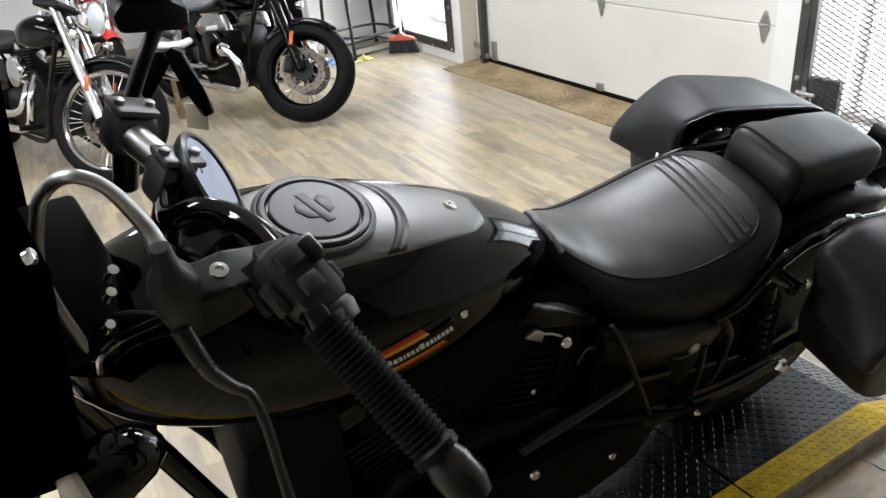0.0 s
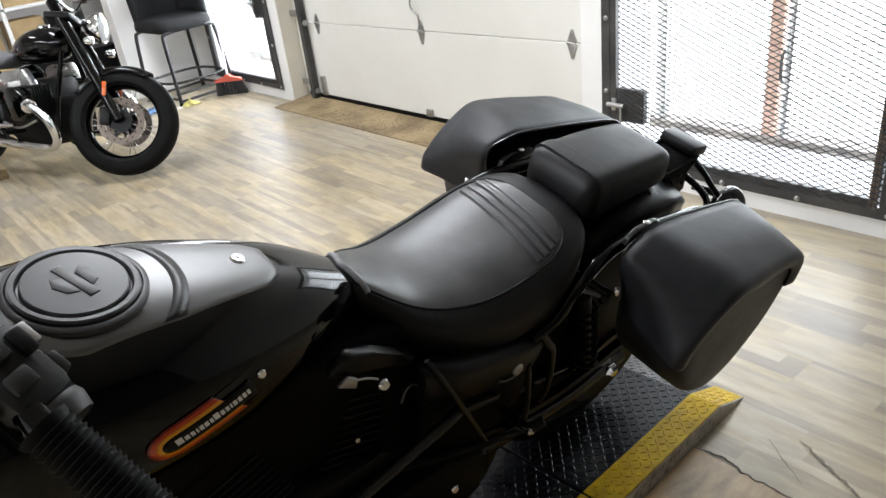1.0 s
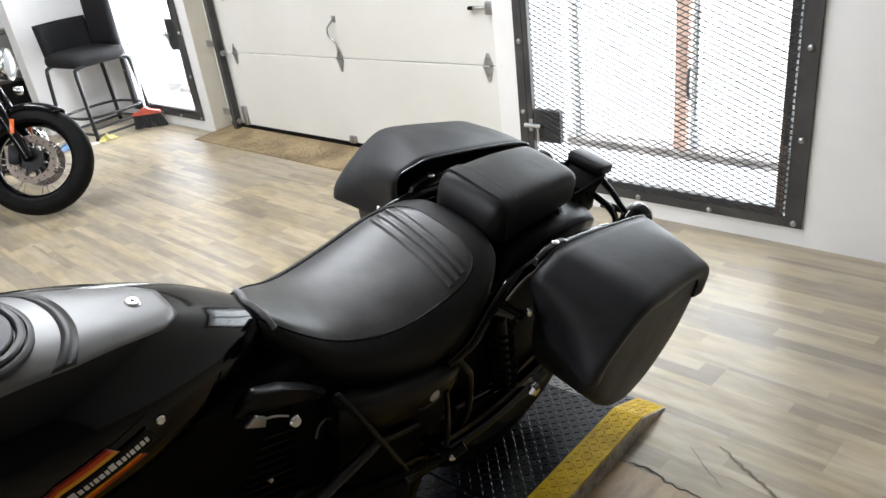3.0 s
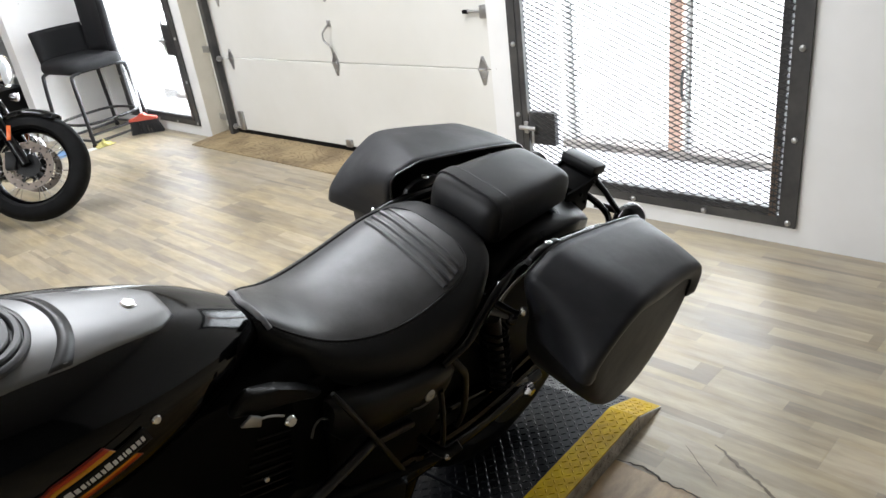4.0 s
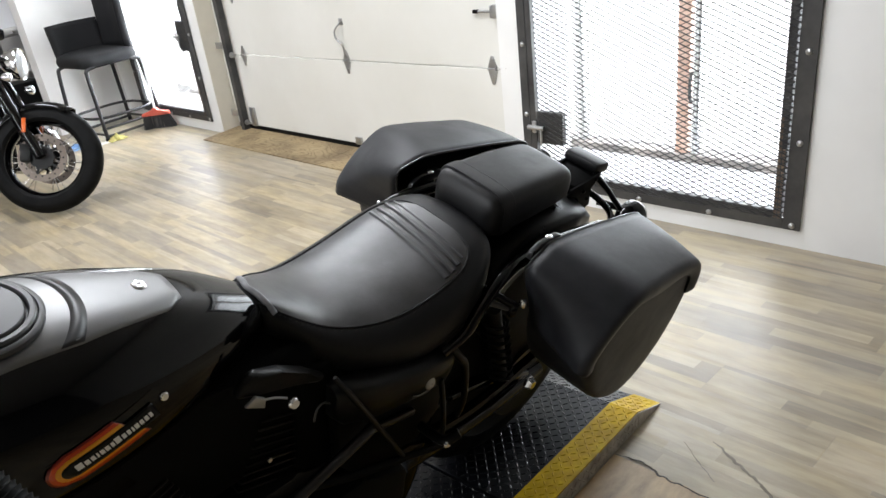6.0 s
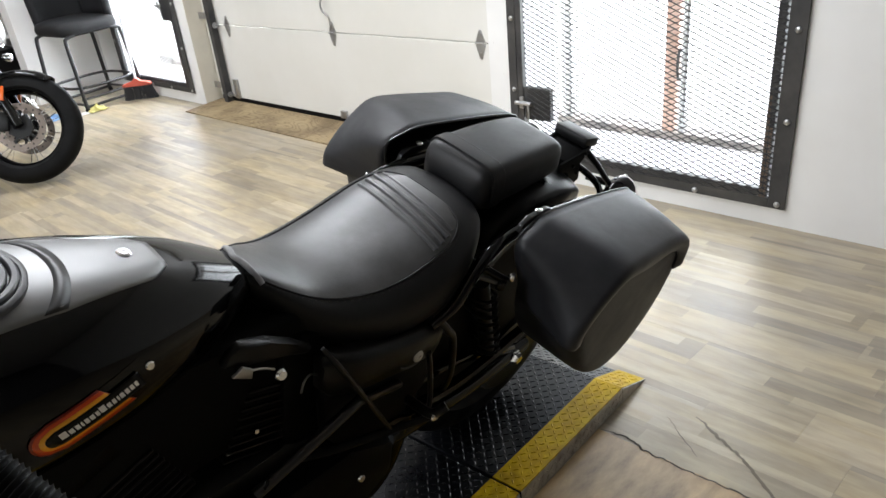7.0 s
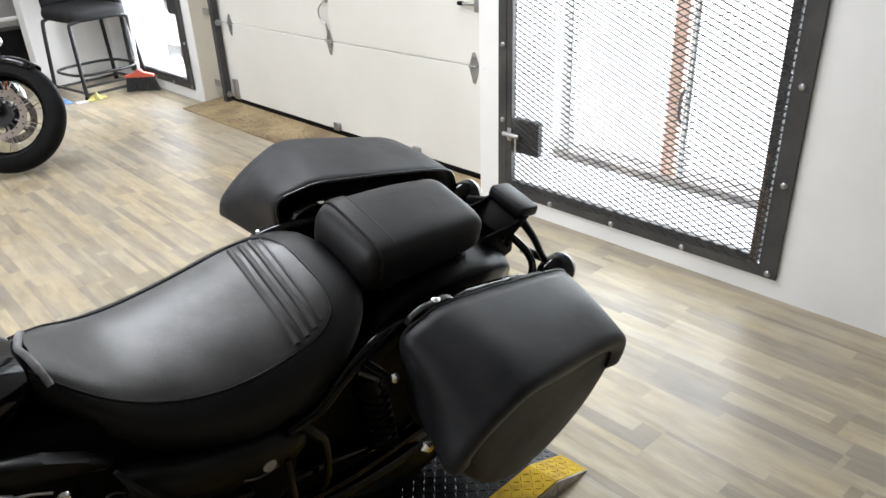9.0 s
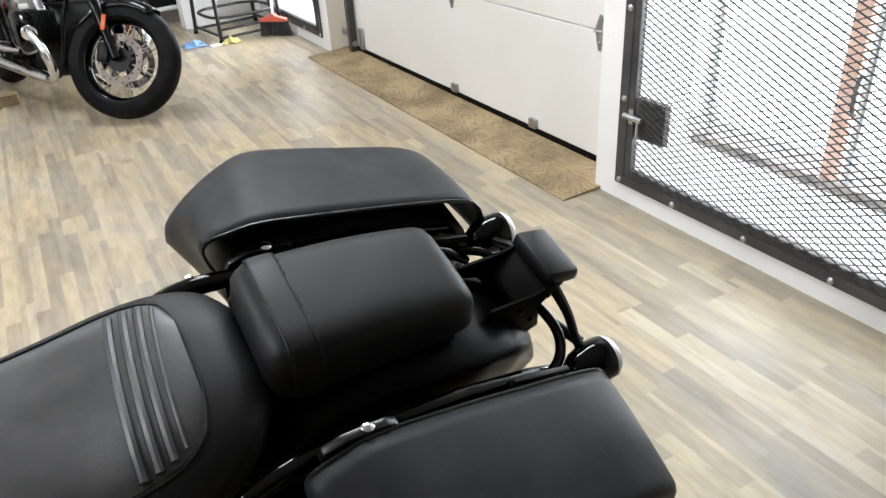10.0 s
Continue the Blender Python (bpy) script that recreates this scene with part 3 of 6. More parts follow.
PILL = [(1.006, 0.06, 0.895, 0.85), (1.012, 0.079, 0.92, 0.842), (1.026, 0.087, 0.933, 0.836), (1.05, 0.09, 0.937, 0.833), (1.16, 0.089, 0.929, 0.828), (1.25, 0.083, 0.917, 0.822), (1.285, 0.078, 0.909, 0.822), (1.3, 0.07, 0.892, 0.823), (1.306, 0.052, 0.874, 0.826)]


def body_loft(table, xs, split=0.45, eu=2.4, ed=2.6, n=36, grow=0.0):
    bm = bmesh.new()
    loops = []
    for x, w, top, bot in smooth_rows(table, xs):
        mid = bot + (top - bot) * split
        loops.append(hull_ring(x, 0, mid, w + grow, top - mid + grow, mid - bot + grow, eu, ed, n))
    rings(bm, loops)
    return bm


def top_of(table, x, y, split=0.45, e=2.4):
    """Height of a lofted body's upper skin at x, y."""
    _, w, top, bot = smooth_rows(table, [x])[0]
    mid = bot + (top - bot) * split
    return mid + (top - mid) * max(0.0, 1 - min(1, abs(y) / w) ** e) ** (1 / e)


def side_of(table, x, z, split=0.45, eu=2.4, ed=2.6):
    """Half-width of a lofted body at x, z."""
    _, w, top, bot = smooth_rows(table, [x])[0]
    mid = bot + (top - bot) * split
    r, e = ((z - mid) / (top - mid), eu) if z > mid else ((mid - z) / (mid - bot), ed)
    return w * max(0.0, 1 - min(1, r) ** e) ** (1 / e)


tank = part("fuel_tank", body_loft(TANK, np.linspace(-0.25, 0.515, 40)), GLOSS, bike, "gloss black fuel tank", angle=60)

# matte dash on the tank, its cap, band and screw
CAPX = 0.105


def dash_half(x):
    if x < 0.08:
        return math.sqrt(max(0.0, 0.098 ** 2 - (0.08 - x + 0.012) ** 2))
    if x < 0.33:
        return float(np.interp(x, [0.08, 0.2, 0.33], [0.0973, 0.085, 0.056]))
    return 0.056 - 0.9 * (x - 0.33) ** 1.2 * 1.6


bm = bmesh.new()
grid = []
for x in np.linspace(-0.004, 0.362, 44):
    h = dash_half(x)
    grid.append([(x, h * k, top_of(TANK, x, h * k) + 0.006 * (1 - abs(k) ** 6)) for k in np.linspace(-1, 1, 25)])
sheet(bm, grid)
dash = part("tank_dash", bm, DASH, bike, "matte black tank dash panel", angle=60)
sol = dash.modifiers.new("thick", "SOLIDIFY")
sol.thickness, sol.offset = 0.006, -1
cap_n = Vector((0.17, 0, 1))
CAPM = axis_matrix((CAPX, 0, top_of(TANK, CAPX, 0) - 0.002), cap_n)
cap = part("filler_cap", Lz([(0.084, 0.0), (0.084, 0.007), (0.081, 0.0095), (0.077, 0.0095), (0.0755, 0.006), (0.0, 0.006)], 56, CAPM), CAPPAINT, bike, "round fuel cap under the dash")
part("cap_ring", Lz([(0.0745, 0.005), (0.0745, 0.012), (0.072, 0.0145), (0.0665, 0.0145), (0.0645, 0.012), (0.0645, 0.005)], 56, CAPM, True), CAPPAINT, cap)
part("cap_lid", Lz([(0.0615, 0.005), (0.0615, 0.0125), (0.0595, 0.0148), (0.03, 0.0162), (0.0, 0.0166)], 56, CAPM), CAPPAINT, cap)
for poly in ([(-0.034, -0.007), (0.034, -0.007), (0.034, 0.007), (-0.034, 0.007)], [(-0.02, 0.009), (0.012, 0.009), (0.02, 0.02), (0.006, 0.028), (-0.014, 0.022)], [(-0.02, -0.009), (0.012, -0.009), (0.02, -0.02), (0.006, -0.028), (-0.014, -0.022)]):
    part("relief_mark", P(poly, 0.014, 0.0178, 0.0008, CAPM @ pose(0, 0, 0, 0, 0, 20), "z"), CAPPAINT, cap, "plain raised badge shape")
bm = bmesh.new()
band = []
for r in (0.11, 0.129):
    row = []
    top = max(y for y in np.linspace(0.03, 0.1, 60) if y < 0.985 * dash_half(CAPX + math.sqrt(r * r - y * y)))
    for k in np.linspace(-1, 1, 25):
        y = top * k
        x = CAPX + math.sqrt(r * r - y * y)
        row.append((x, y, top_of(TANK, x, y) + 0.006 * (1 - min(1, abs(y) / dash_half(x)) ** 6) + 0.0004))
    band.append(row)
sheet(bm, band)
sol = part("dash_band", bm, STRIPE, dash, "glossy band round the cap").modifiers.new("thick", "SOLIDIFY")
sol.thickness, sol.offset = 0.0006, -1
bolt_m = axis_matrix((0.316, 0, top_of(TANK, 0.316, 0) + 0.004), (0.3, 0, 1))
part("dash_screw", Lz([(0.011, 0), (0.011, 0.003), (0.008, 0.006), (0.0035, 0.006), (0.0035, 0.003), (0, 0.003)], 20, bolt_m), CHROME, dash, "chrome dash screw")

# tank badge: nested stripes with white bars, on the left side only as seen
BADGE = [principled("badge_red", (0.22, 0.008, 0.004), 0.3, coat=0.15), principled("badge_orange", (0.62, 0.06, 0.004), 0.3, coat=0.15),
         principled("badge_yellow", (0.85, 0.36, 0.012), 0.3, coat=0.15), principled("badge_black", (0.002, 0.002, 0.002), 0.3, spec=0.15)]
BADGEWHITE = principled("badge_white", (0.8, 0.8, 0.78), 0.35)


def on_tank(u, v, lift):
    """A point on the left tank side: u along the badge from its round end, v across it."""
    x = 0.108 + u - 0.28 * v
    z = 0.961 + 0.035 * u + v
    return (x, -side_of(TANK, x, z) - lift, z)


def badge_strip(name, half, u0, u1, lift, mat, slant=0.0):
    n = 9
    rows = []
    for k in np.linspace(-1, 1, n):
        v = half * k
        a = u0 - math.sqrt(max(0.0, half * half - v * v)) * 1.15
        e = u1 + slant * v
        rows.append([on_tank(a + (e - a) * t, v, lift) for t in np.linspace(0, 1, 14)])
    b = bmesh.new()
    sheet(b, rows)
    p = part(name, b, mat, tank_badge)
    m = p.modifiers.new("thick", "SOLIDIFY")
    m.thickness, m.offset = 0.001, 0
    return p


bm = bmesh.new()
sheet(bm, [[on_tank(0.0 + 0.15 * t, 0.0265 * k, 0.0006) for t in np.linspace(0, 1, 14)] for k in np.linspace(-1, 1, 7)])
tank_badge = part("tank_badge", bm, GLOSS, bike, "striped orange and yellow tank badge")
badge_strip("stripe", 0.0285, 0.02, 0.104, 0.0014, BADGE[0], -0.55)
badge_strip("stripe", 0.0255, 0.02, 0.104, 0.0022, BADGE[1], -0.55)
badge_strip("stripe", 0.0195, 0.02, 0.104, 0.003, BADGE[2], -0.55)
badge_strip("stripe", 0.0135, 0.02, 0.14, 0.0038, BADGE[3], 0.0001)
for u0, u1 in ((0.001, 0.012), (0.0145, 0.022), (0.0245, 0.031), (0.0335, 0.037), (0.0395, 0.046), (0.048, 0.055), (0.0575, 0.063), (0.065, 0.0745), (0.077, 0.0835), (0.086, 0.092), (0.0945, 0.098), (0.1, 0.107), (0.1095, 0.116), (0.1185, 0.125), (0.1275, 0.133)):
    hi = 0.0068 if u0 in (0.001, 0.065) else 0.004
    bm = bmesh.new()
    sheet(bm, [[on_tank(0.021 + 0.84 * (u0 + (u1 - u0) * t), v, 0.0048) for t in (0, 0.5, 1)] for v in (-0.0052, 0, hi)])
    part("white_bar", bm, BADGEWHITE, tank_badge)
sm = axis_matrix(on_tank(0.158, 0.004, 0.0), (0, -1, 0.25))
part("badge_screw", Lz([(0.0068, 0), (0.0068, 0.002), (0.005, 0.004), (0, 0.0042)], 16, sm), CHROME, tank_badge, "chrome screw")

# rider seat with panel, piping and ribs
seat = part("rider_seat", body_loft(SEAT, np.linspace(0.483, 1.01, 44), 0.5, 2.6, 3.4), LEATHER, bike, "black leather rider seat with pleats", angle=70)


def seat_pt(x, y, up=0.0):
    return Vector((x, y, top_of(SEAT, x, y, 0.5, 2.6) + up))


def seam_y(x):
    return float(np.interp(x, [0.487, 0.53, 0.6, 0.7, 0.78, 0.865, 0.895, 0.918, 0.932, 0.938], [0.035, 0.07, 0.1, 0.125, 0.135, 0.133, 0.126, 0.112, 0.088, 0.04]))


XS = [0.487, 0.51, 0.54, 0.58, 0.63, 0.69, 0.75, 0.81, 0.865, 0.892, 0.912, 0.927, 0.937]
path = [seat_pt(x, -seam_y(x), 0.0005) for x in XS] + [seat_pt(x, seam_y(x), 0.0005) for x in reversed(XS)]
part("piping", T(path, 0.0022, 8, 5), LEATHER, seat, "stitched piping seam")
bm = bmesh.new()
grid = []
for x in np.linspace(0.5, 0.934, 40):
    h = seam_y(x) - 0.003
    grid.append([seat_pt(x, h * k, 0.0035 * (1 - abs(k) ** 8)) for k in np.linspace(-1, 1, 21)])
sheet(bm, grid)
PANEL = scuffed(noise_on(principled("worn_black_leather", (0.015, 0.015, 0.016), 0.42, spec=0.75), "Roughness", 11, 0.34, 0.46), 14, (0.012, 0.012, 0.0125), (0.045, 0.045, 0.047))
PANEL = bumped(PANEL, 420, 0.3, 0.0008)
part("seat_panel", bm, PANEL, seat, "smooth worn leather seat panel", angle=70)
for xr in (0.85, 0.869, 0.887, 0.903):
    h = seam_y(xr) - 0.008
    part("pleat", T([seat_pt(xr + 0.004 * k * k + 0.008 * k, h * k, 0.0034) for k in np.linspace(-1, 0.9, 9)], 0.0062 if xr < 0.9 else 0.003, 8, 3), PANEL, seat, "raised pleat")
nose = [Vector((0.489 + 0.017 * abs(k), 0.055 * k, 0.944 - 0.03 * k * k)) for k in np.linspace(-1, 1, 9)]
part("nose_trim", T(nose, 0.0055, 10, 4), WORNEDGE, seat, "worn grey edge of the seat nose")

# pillion seat with strap
pill = part("pillion_seat", body_loft(PILL, np.linspace(1.006, 1.306, 36), 0.4, 5.2, 4), LEATHER, bike, "black leather pillion pad with strap", angle=70)
STRAPX = np.linspace(1.038, 1.07, 6)
part("strap", body_loft(PILL, STRAPX, 0.4, 5.2, 4, grow=0.0035), LEATHER, pill, "leather strap across the pad")
for xs_ in (1.0365, 1.0715):
    loop = []
    for x, w, top, bot in smooth_rows(PILL, [xs_]):
        mid = bot + (top - bot) * 0.4
        loop = [Vector(p) for p in hull_ring(x, 0, mid, w + 0.002, top - mid + 0.002, mid - bot, 5.2, 4, 40)[:21]]
    part("stitch_seam", T(loop, 0.0016, 6, 2), LEATHER, pill)

STITCH = principled("grey_thread", (0.018, 0.018, 0.019), 0.7)
for xs_ in (1.0335, 1.0745):
    x, w, top, bot = smooth_rows(PILL, [xs_])[0]
    mid = bot + (top - bot) * 0.4
    loop = [Vector(p) for p in hull_ring(x, 0, mid, w + 0.0012, top - mid + 0.0012, mid - bot, 5.2, 4, 96)[:49]]
    bm = bmesh.new()
    for p, q in zip(loop[::2], loop[1::2]):
        tube(bm, [p, p.lerp(q, 0.75)], 0.0008, 5, curve=False)
    tagged(part("stitching", bm, STITCH, pill), "dark thread stitching beside the strap", kind="stuff")
bm = bmesh.new()
run = spline([seat_pt(x, -seam_y(x) - 0.006, 0.0008) for x in XS] + [seat_pt(x, seam_y(x) + 0.006, 0.0008) for x in reversed(XS)], 8)
for p, q in zip(run[::2], run[1::2]):
    tube(bm, [p, p.lerp(q, 0.6)], 0.0007, 5, curve=False)
tagged(part("stitching", bm, STITCH, seat), "dark thread stitching along the seat seam", kind="stuff")

# saddlebags: a lid shell over a body
# inner and outer run of the lid, from the lower front edge over the top to the back
LID_IN = [(1.037, 0.214, 0.68), (1.028, 0.206, 0.742), (1.008, 0.198, 0.812), (1.012, 0.194, 0.846), (1.05, 0.19, 0.857), (1.095, 0.186, 0.862), (1.2, 0.184, 0.842), (1.32, 0.184, 0.814), (1.42, 0.184, 0.787), (1.462, 0.184, 0.765), (1.484, 0.184, 0.72), (1.488, 0.184, 0.675)]
LID_OUT = [(0.982, 0.37, 0.7), (0.986, 0.37, 0.73), (1.008, 0.37, 0.76), (1.038, 0.37, 0.788), (1.075, 0.37, 0.814), (1.125, 0.37, 0.834), (1.2, 0.366, 0.824), (1.32, 0.358, 0.796), (1.405, 0.354, 0.772), (1.455, 0.352, 0.742), (1.477, 0.35, 0.705), (1.478, 0.35, 0.66)]
BODYP = [(1.03, 0.712), (1.05, 0.765), (1.08, 0.798), (1.12, 0.812), (1.25, 0.792), (1.42, 0.748), (1.462, 0.70), (1.47, 0.63), (1.43, 0.53), (1.34, 0.455), (1.24, 0.44), (1.15, 0.482), (1.085, 0.555), (1.045, 0.635)]


def saddlebag(sgn):
    b = bmesh.new()
    rise = 0.0 if sgn < 0 else 0.02      # the right bag sits a little higher on its mounts
    c = Vector((1.24, 0, 0.64))
    cols = []
    for p, q in zip(spline([Vector(v) for v in LID_IN], 4), spline([Vector(v) for v in LID_OUT], 4)):
        col = [p.lerp(q, t) + Vector((0, 0, 0.005 * math.sin(math.pi * t))) for t in np.linspace(0, 1, 9)]
        d = Vector((c.x - q.x, 0, c.z - q.z)).normalized()
        for out, g in ((0.008, 0.002), (0.0135, 0.0055), (0.017, 0.011), (0.0175, 0.02), (0.013, 0.042), (0.0115, 0.044)):
            col.append(q + d * g + Vector((0, out, 0)))
        cols.append([Vector((v.x, sgn * v.y, v.z + rise)) for v in col])
    sheet(b, cols)
    bag = part("saddlebag_body", bmesh.new(), PLASTIC, bike, "black hard saddlebag shell")
    bb = bmesh.new()
    prof = spline([Vector((x, 0, z)) for x, z in BODYP + BODYP[:1]], 3)[:-1]
    loops = []
    for y, g in ((0.196, 0.02), (0.204, 0.0), (0.3, 0.0), (0.345, 0.002), (0.358, 0.006), (0.366, 0.012), (0.3705, 0.02), (0.3725, 0.032), (0.3735, 0.06)):
        shrunk = [p + (c - p).normalized() * g for p in prof]
        loops.append([Vector((q.x, sgn * y * float(np.interp(q.x, [1.1, 1.48], [1.0, 0.96])), q.z)) for q in shrunk])
    rings(bb, loops)
    bmesh.ops.recalc_face_normals(bb, faces=bb.faces)
    bb.to_mesh(bag.data)
    bb.free()
    bag.data.materials.clear()
    bag.data.materials.append(BAG)
    bag.data.shade_smooth()
    bag.data.set_sharp_from_angle(angle=radians(50))
    lidob = part("lid", b, BAG, bag, "matte black leather-covered bag lid", angle=50)
    m = lidob.modifiers.new("thick", "SOLIDIFY")
    m.thickness, m.offset = 0.006, 0
    edge = [cols[i][0] + Vector((0, -sgn * 0.001, 0.002)) for i in range(2, len(cols) - 2)]
    part("lid_piping", T(edge, 0.003, 8, 1, False), SATIN, bag, "rolled stitched lid edge")
    inner = P([(1.05, 0.78), (1.1, 0.815), (1.25, 0.797), (1.42, 0.747), (1.46, 0.69), (1.43, 0.6), (1.2, 0.52), (1.08, 0.62)], sgn * 0.184, sgn * 0.2, 0.006)
    part("inner_shell", inner, GLOSS, bag, "gloss black inner wall of the bag")
    # latch block with screw, mounting post and guard
    latch = part("latch", P([(1.028, 0.84), (1.034, 0.857), (1.06, 0.867), (1.115, 0.866), (1.131, 0.857), (1.131, 0.84)], sgn * 0.17, sgn * 0.183, 0.003, pose(0, 0, 0.004 - 1.2 * rise)), SATIN, bag, "black latch block")
    part("latch_screw", Lz([(0.0085, 0), (0.0085, 0.002), (0.006, 0.004), (0, 0.0045)], 16, axis_matrix((1.092, sgn * 0.175, 0.87 - 1.2 * rise), (0.1, -sgn * 0.1, 1))), CHROME, latch, "chrome latch screw")
    part("mount_post", T([(0.945, sgn * 0.125, 0.785), (0.972, sgn * 0.17, 0.765), (0.992, sgn * 0.2, 0.75)], 0.009, 10), GLOSS, bag, "black mounting post")
    part("mount_ball", Lz([(0, -0.009), (0.006, -0.0075), (0.0085, -0.003), (0.0085, 0.003), (0.006, 0.0075), (0, 0.009)], 16, axis_matrix((0.982, sgn * 0.218, 0.778), (0, 0, 1))), CHROME, bag, "chrome docking knob")
    return bag


for sgn in (-1, 1):
    saddlebag(sgn)

# rear fender and its struts
FEND = [(0.95, 0.66), (0.985, 0.755), (1.04, 0.81), (1.12, 0.836), (1.22, 0.832), (1.31, 0.81), (1.385, 0.77), (1.435, 0.725), (1.46, 0.67)]
fp = spline([Vector((x, 0, z)) for x, z in FEND], 5)
bm = bmesh.new()
grid = []
for i, p in enumerate(fp):
    d = Vector((1.18 - p.x, 0, 0.35 - p.z)).normalized()
    crease = float(np.interp(p.x, [0.95, 1.22, 1.31, 1.39, 1.44, 1.46], [0.12, 0.12, 0.114, 0.096, 0.072, 0.06]))
    row = []
    for a, dep, out in ((0.0, 0.0, 0), (0.35, 0.002, 0), (0.7, 0.007, 0), (0.9, 0.013, 0), (1.0, 0.018, 0), (1.0, 0.026, 0.002), (1.0, 0.06, 0.002), (1.0, 0.13, -0.004), (1.0, 0.2, -0.012)):
        q = p + d * dep
        row.append((q.x, crease * a + out, q.z))
    grid.append([(x, -y, z) for x, y, z in reversed(row[1:])] + row)
sheet(bm, grid)
fender = part("rear_fender", bm, FENDER, bike, "black painted rear fender", angle=60)
m = fender.modifiers.new("thick", "SOLIDIFY")
m.thickness, m.offset = 0.004, -1
for sgn in (-1, 1):
    part("frame_upright", T([(0.826, sgn * 0.176, 0.722), (0.852, sgn * 0.18, 0.68), (0.878, sgn * 0.178, 0.633), (0.899, sgn * 0.172, 0.5), (0.88, sgn * 0.16, 0.42)], [0.008, 0.009, 0.008, 0.007, 0.006], 12), CAST, bike, "black frame upright")
    part("fender_strut", T([(0.8, sgn * 0.178, 0.722), (0.86, sgn * 0.179, 0.742), (0.902, sgn * 0.175, 0.783), (0.955, sgn * 0.168, 0.815), (1.04, sgn * 0.157, 0.822), (1.2, sgn * 0.148, 0.8), (1.36, sgn * 0.138, 0.755), (1.42, sgn * 0.125, 0.72)], [0.009, 0.012, 0.013, 0.014, 0.014, 0.014, 0.012, 0.008], 14), GLOSS, bike, "black fender strut")
    part("strut_bolt", Lz([(0.009, 0), (0.009, 0.006), (0.005, 0.008), (0, 0.008)], 6, axis_matrix((1.345, sgn * 0.145, 0.765), (0, sgn, 0.2))), CAST, bike)
    part("bag_bracket", P([(1.30, 0.75), (1.4, 0.72), (1.44, 0.73), (1.43, 0.755), (1.33, 0.785)], sgn * 0.146, sgn * 0.156, 0.002), CAST, bike, "black saddlebag bracket")
    # tail hoop, indicator
    part("tail_hoop", T([(1.42, sgn * 0.012, 0.785), (1.449, sgn * 0.036, 0.762), (1.46, sgn * 0.082, 0.744), (1.438, sgn * 0.122, 0.738), (1.394, sgn * 0.144, 0.732), (1.344, sgn * 0.146, 0.724), (1.28, sgn * 0.142, 0.72)], 0.0085, 12), GLOSS, bike, "black tail hoop tube")
    part("signal_bracket", T([(1.47, sgn * 0.035, 0.8), (1.476, sgn * 0.076, 0.775), (1.471, sgn * 0.112, 0.756), (1.474, sgn * 0.132, 0.742)], [0.01, 0.008, 0.007, 0.009], 8), CAST, bike, "perforated signal bracket")
    sig = part("turn_signal", Lz([(0, -0.05), (0.014, -0.047), (0.026, -0.032), (0.033, -0.01), (0.035, 0.012), (0.034, 0.022), (0, 0.022)], 28, axis_matrix((1.482, sgn * 0.15, 0.735), (1, 0, 0.0))), GLOSS, bike, "black bullet turn signal")
    part("lens", Lz([(0.0335, 0.02), (0.0335, 0.026), (0.028, 0.034), (0.015, 0.039), (0, 0.04)], 28, axis_matrix((1.482, sgn * 0.15, 0.735), (1, 0, 0))), principled("smoked_white_lens", (0.8, 0.8, 0.78), 0.12), sig, "pale lens")
    part("stalk", T([(1.485, sgn * 0.112, 0.738), (1.468, sgn * 0.06, 0.735)], 0.009, 10), CAST, sig)
# number plate holder with lamp box
holder = part("plate_holder", P([(1.40, 0.735), (1.42, 0.735), (1.45, 0.785), (1.485, 0.806), (1.48, 0.816), (1.445, 0.81), (1.405, 0.785)], -0.045, 0.045, 0.003), SHADOWBLACK, bike, "black plate holder")
for yy in (-0.05, 0.045):
    part("side_arm", P([(1.34, 0.79), (1.385, 0.775), (1.425, 0.72), (1.448, 0.73), (1.438, 0.78), (1.47, 0.81), (1.462, 0.82), (1.425, 0.81), (1.35, 0.81)], yy, yy + 0.005, 0.001), SHADOWBLACK, holder, "perforated side arm")
    for px, pz in ((1.405, 0.785), (1.428, 0.755), (1.45, 0.803)):
        part("rivet", Lz([(0.0045, 0), (0.0045, 0.004), (0.002, 0.005), (0, 0.005)], 10, axis_matrix((px, yy - 0.0005 if yy < 0 else yy + 0.0055, pz), (0, -1 if yy < 0 else 1, 0))), CAST, holder)
LAMPM = pose(1.478, 0.004, 0.822, 0, 12, 0)
part("lamp_box", B((-0.03, -0.05, -0.014), (0.03, 0.05, 0.014), 0.008, LAMPM), PLASTIC, holder, "black rear lamp box")
part("box_rim", B((0.0305, -0.047, -0.013), (0.032, 0.047, 0.004), 0.0005, LAMPM), STEEL, holder, "bright rim")


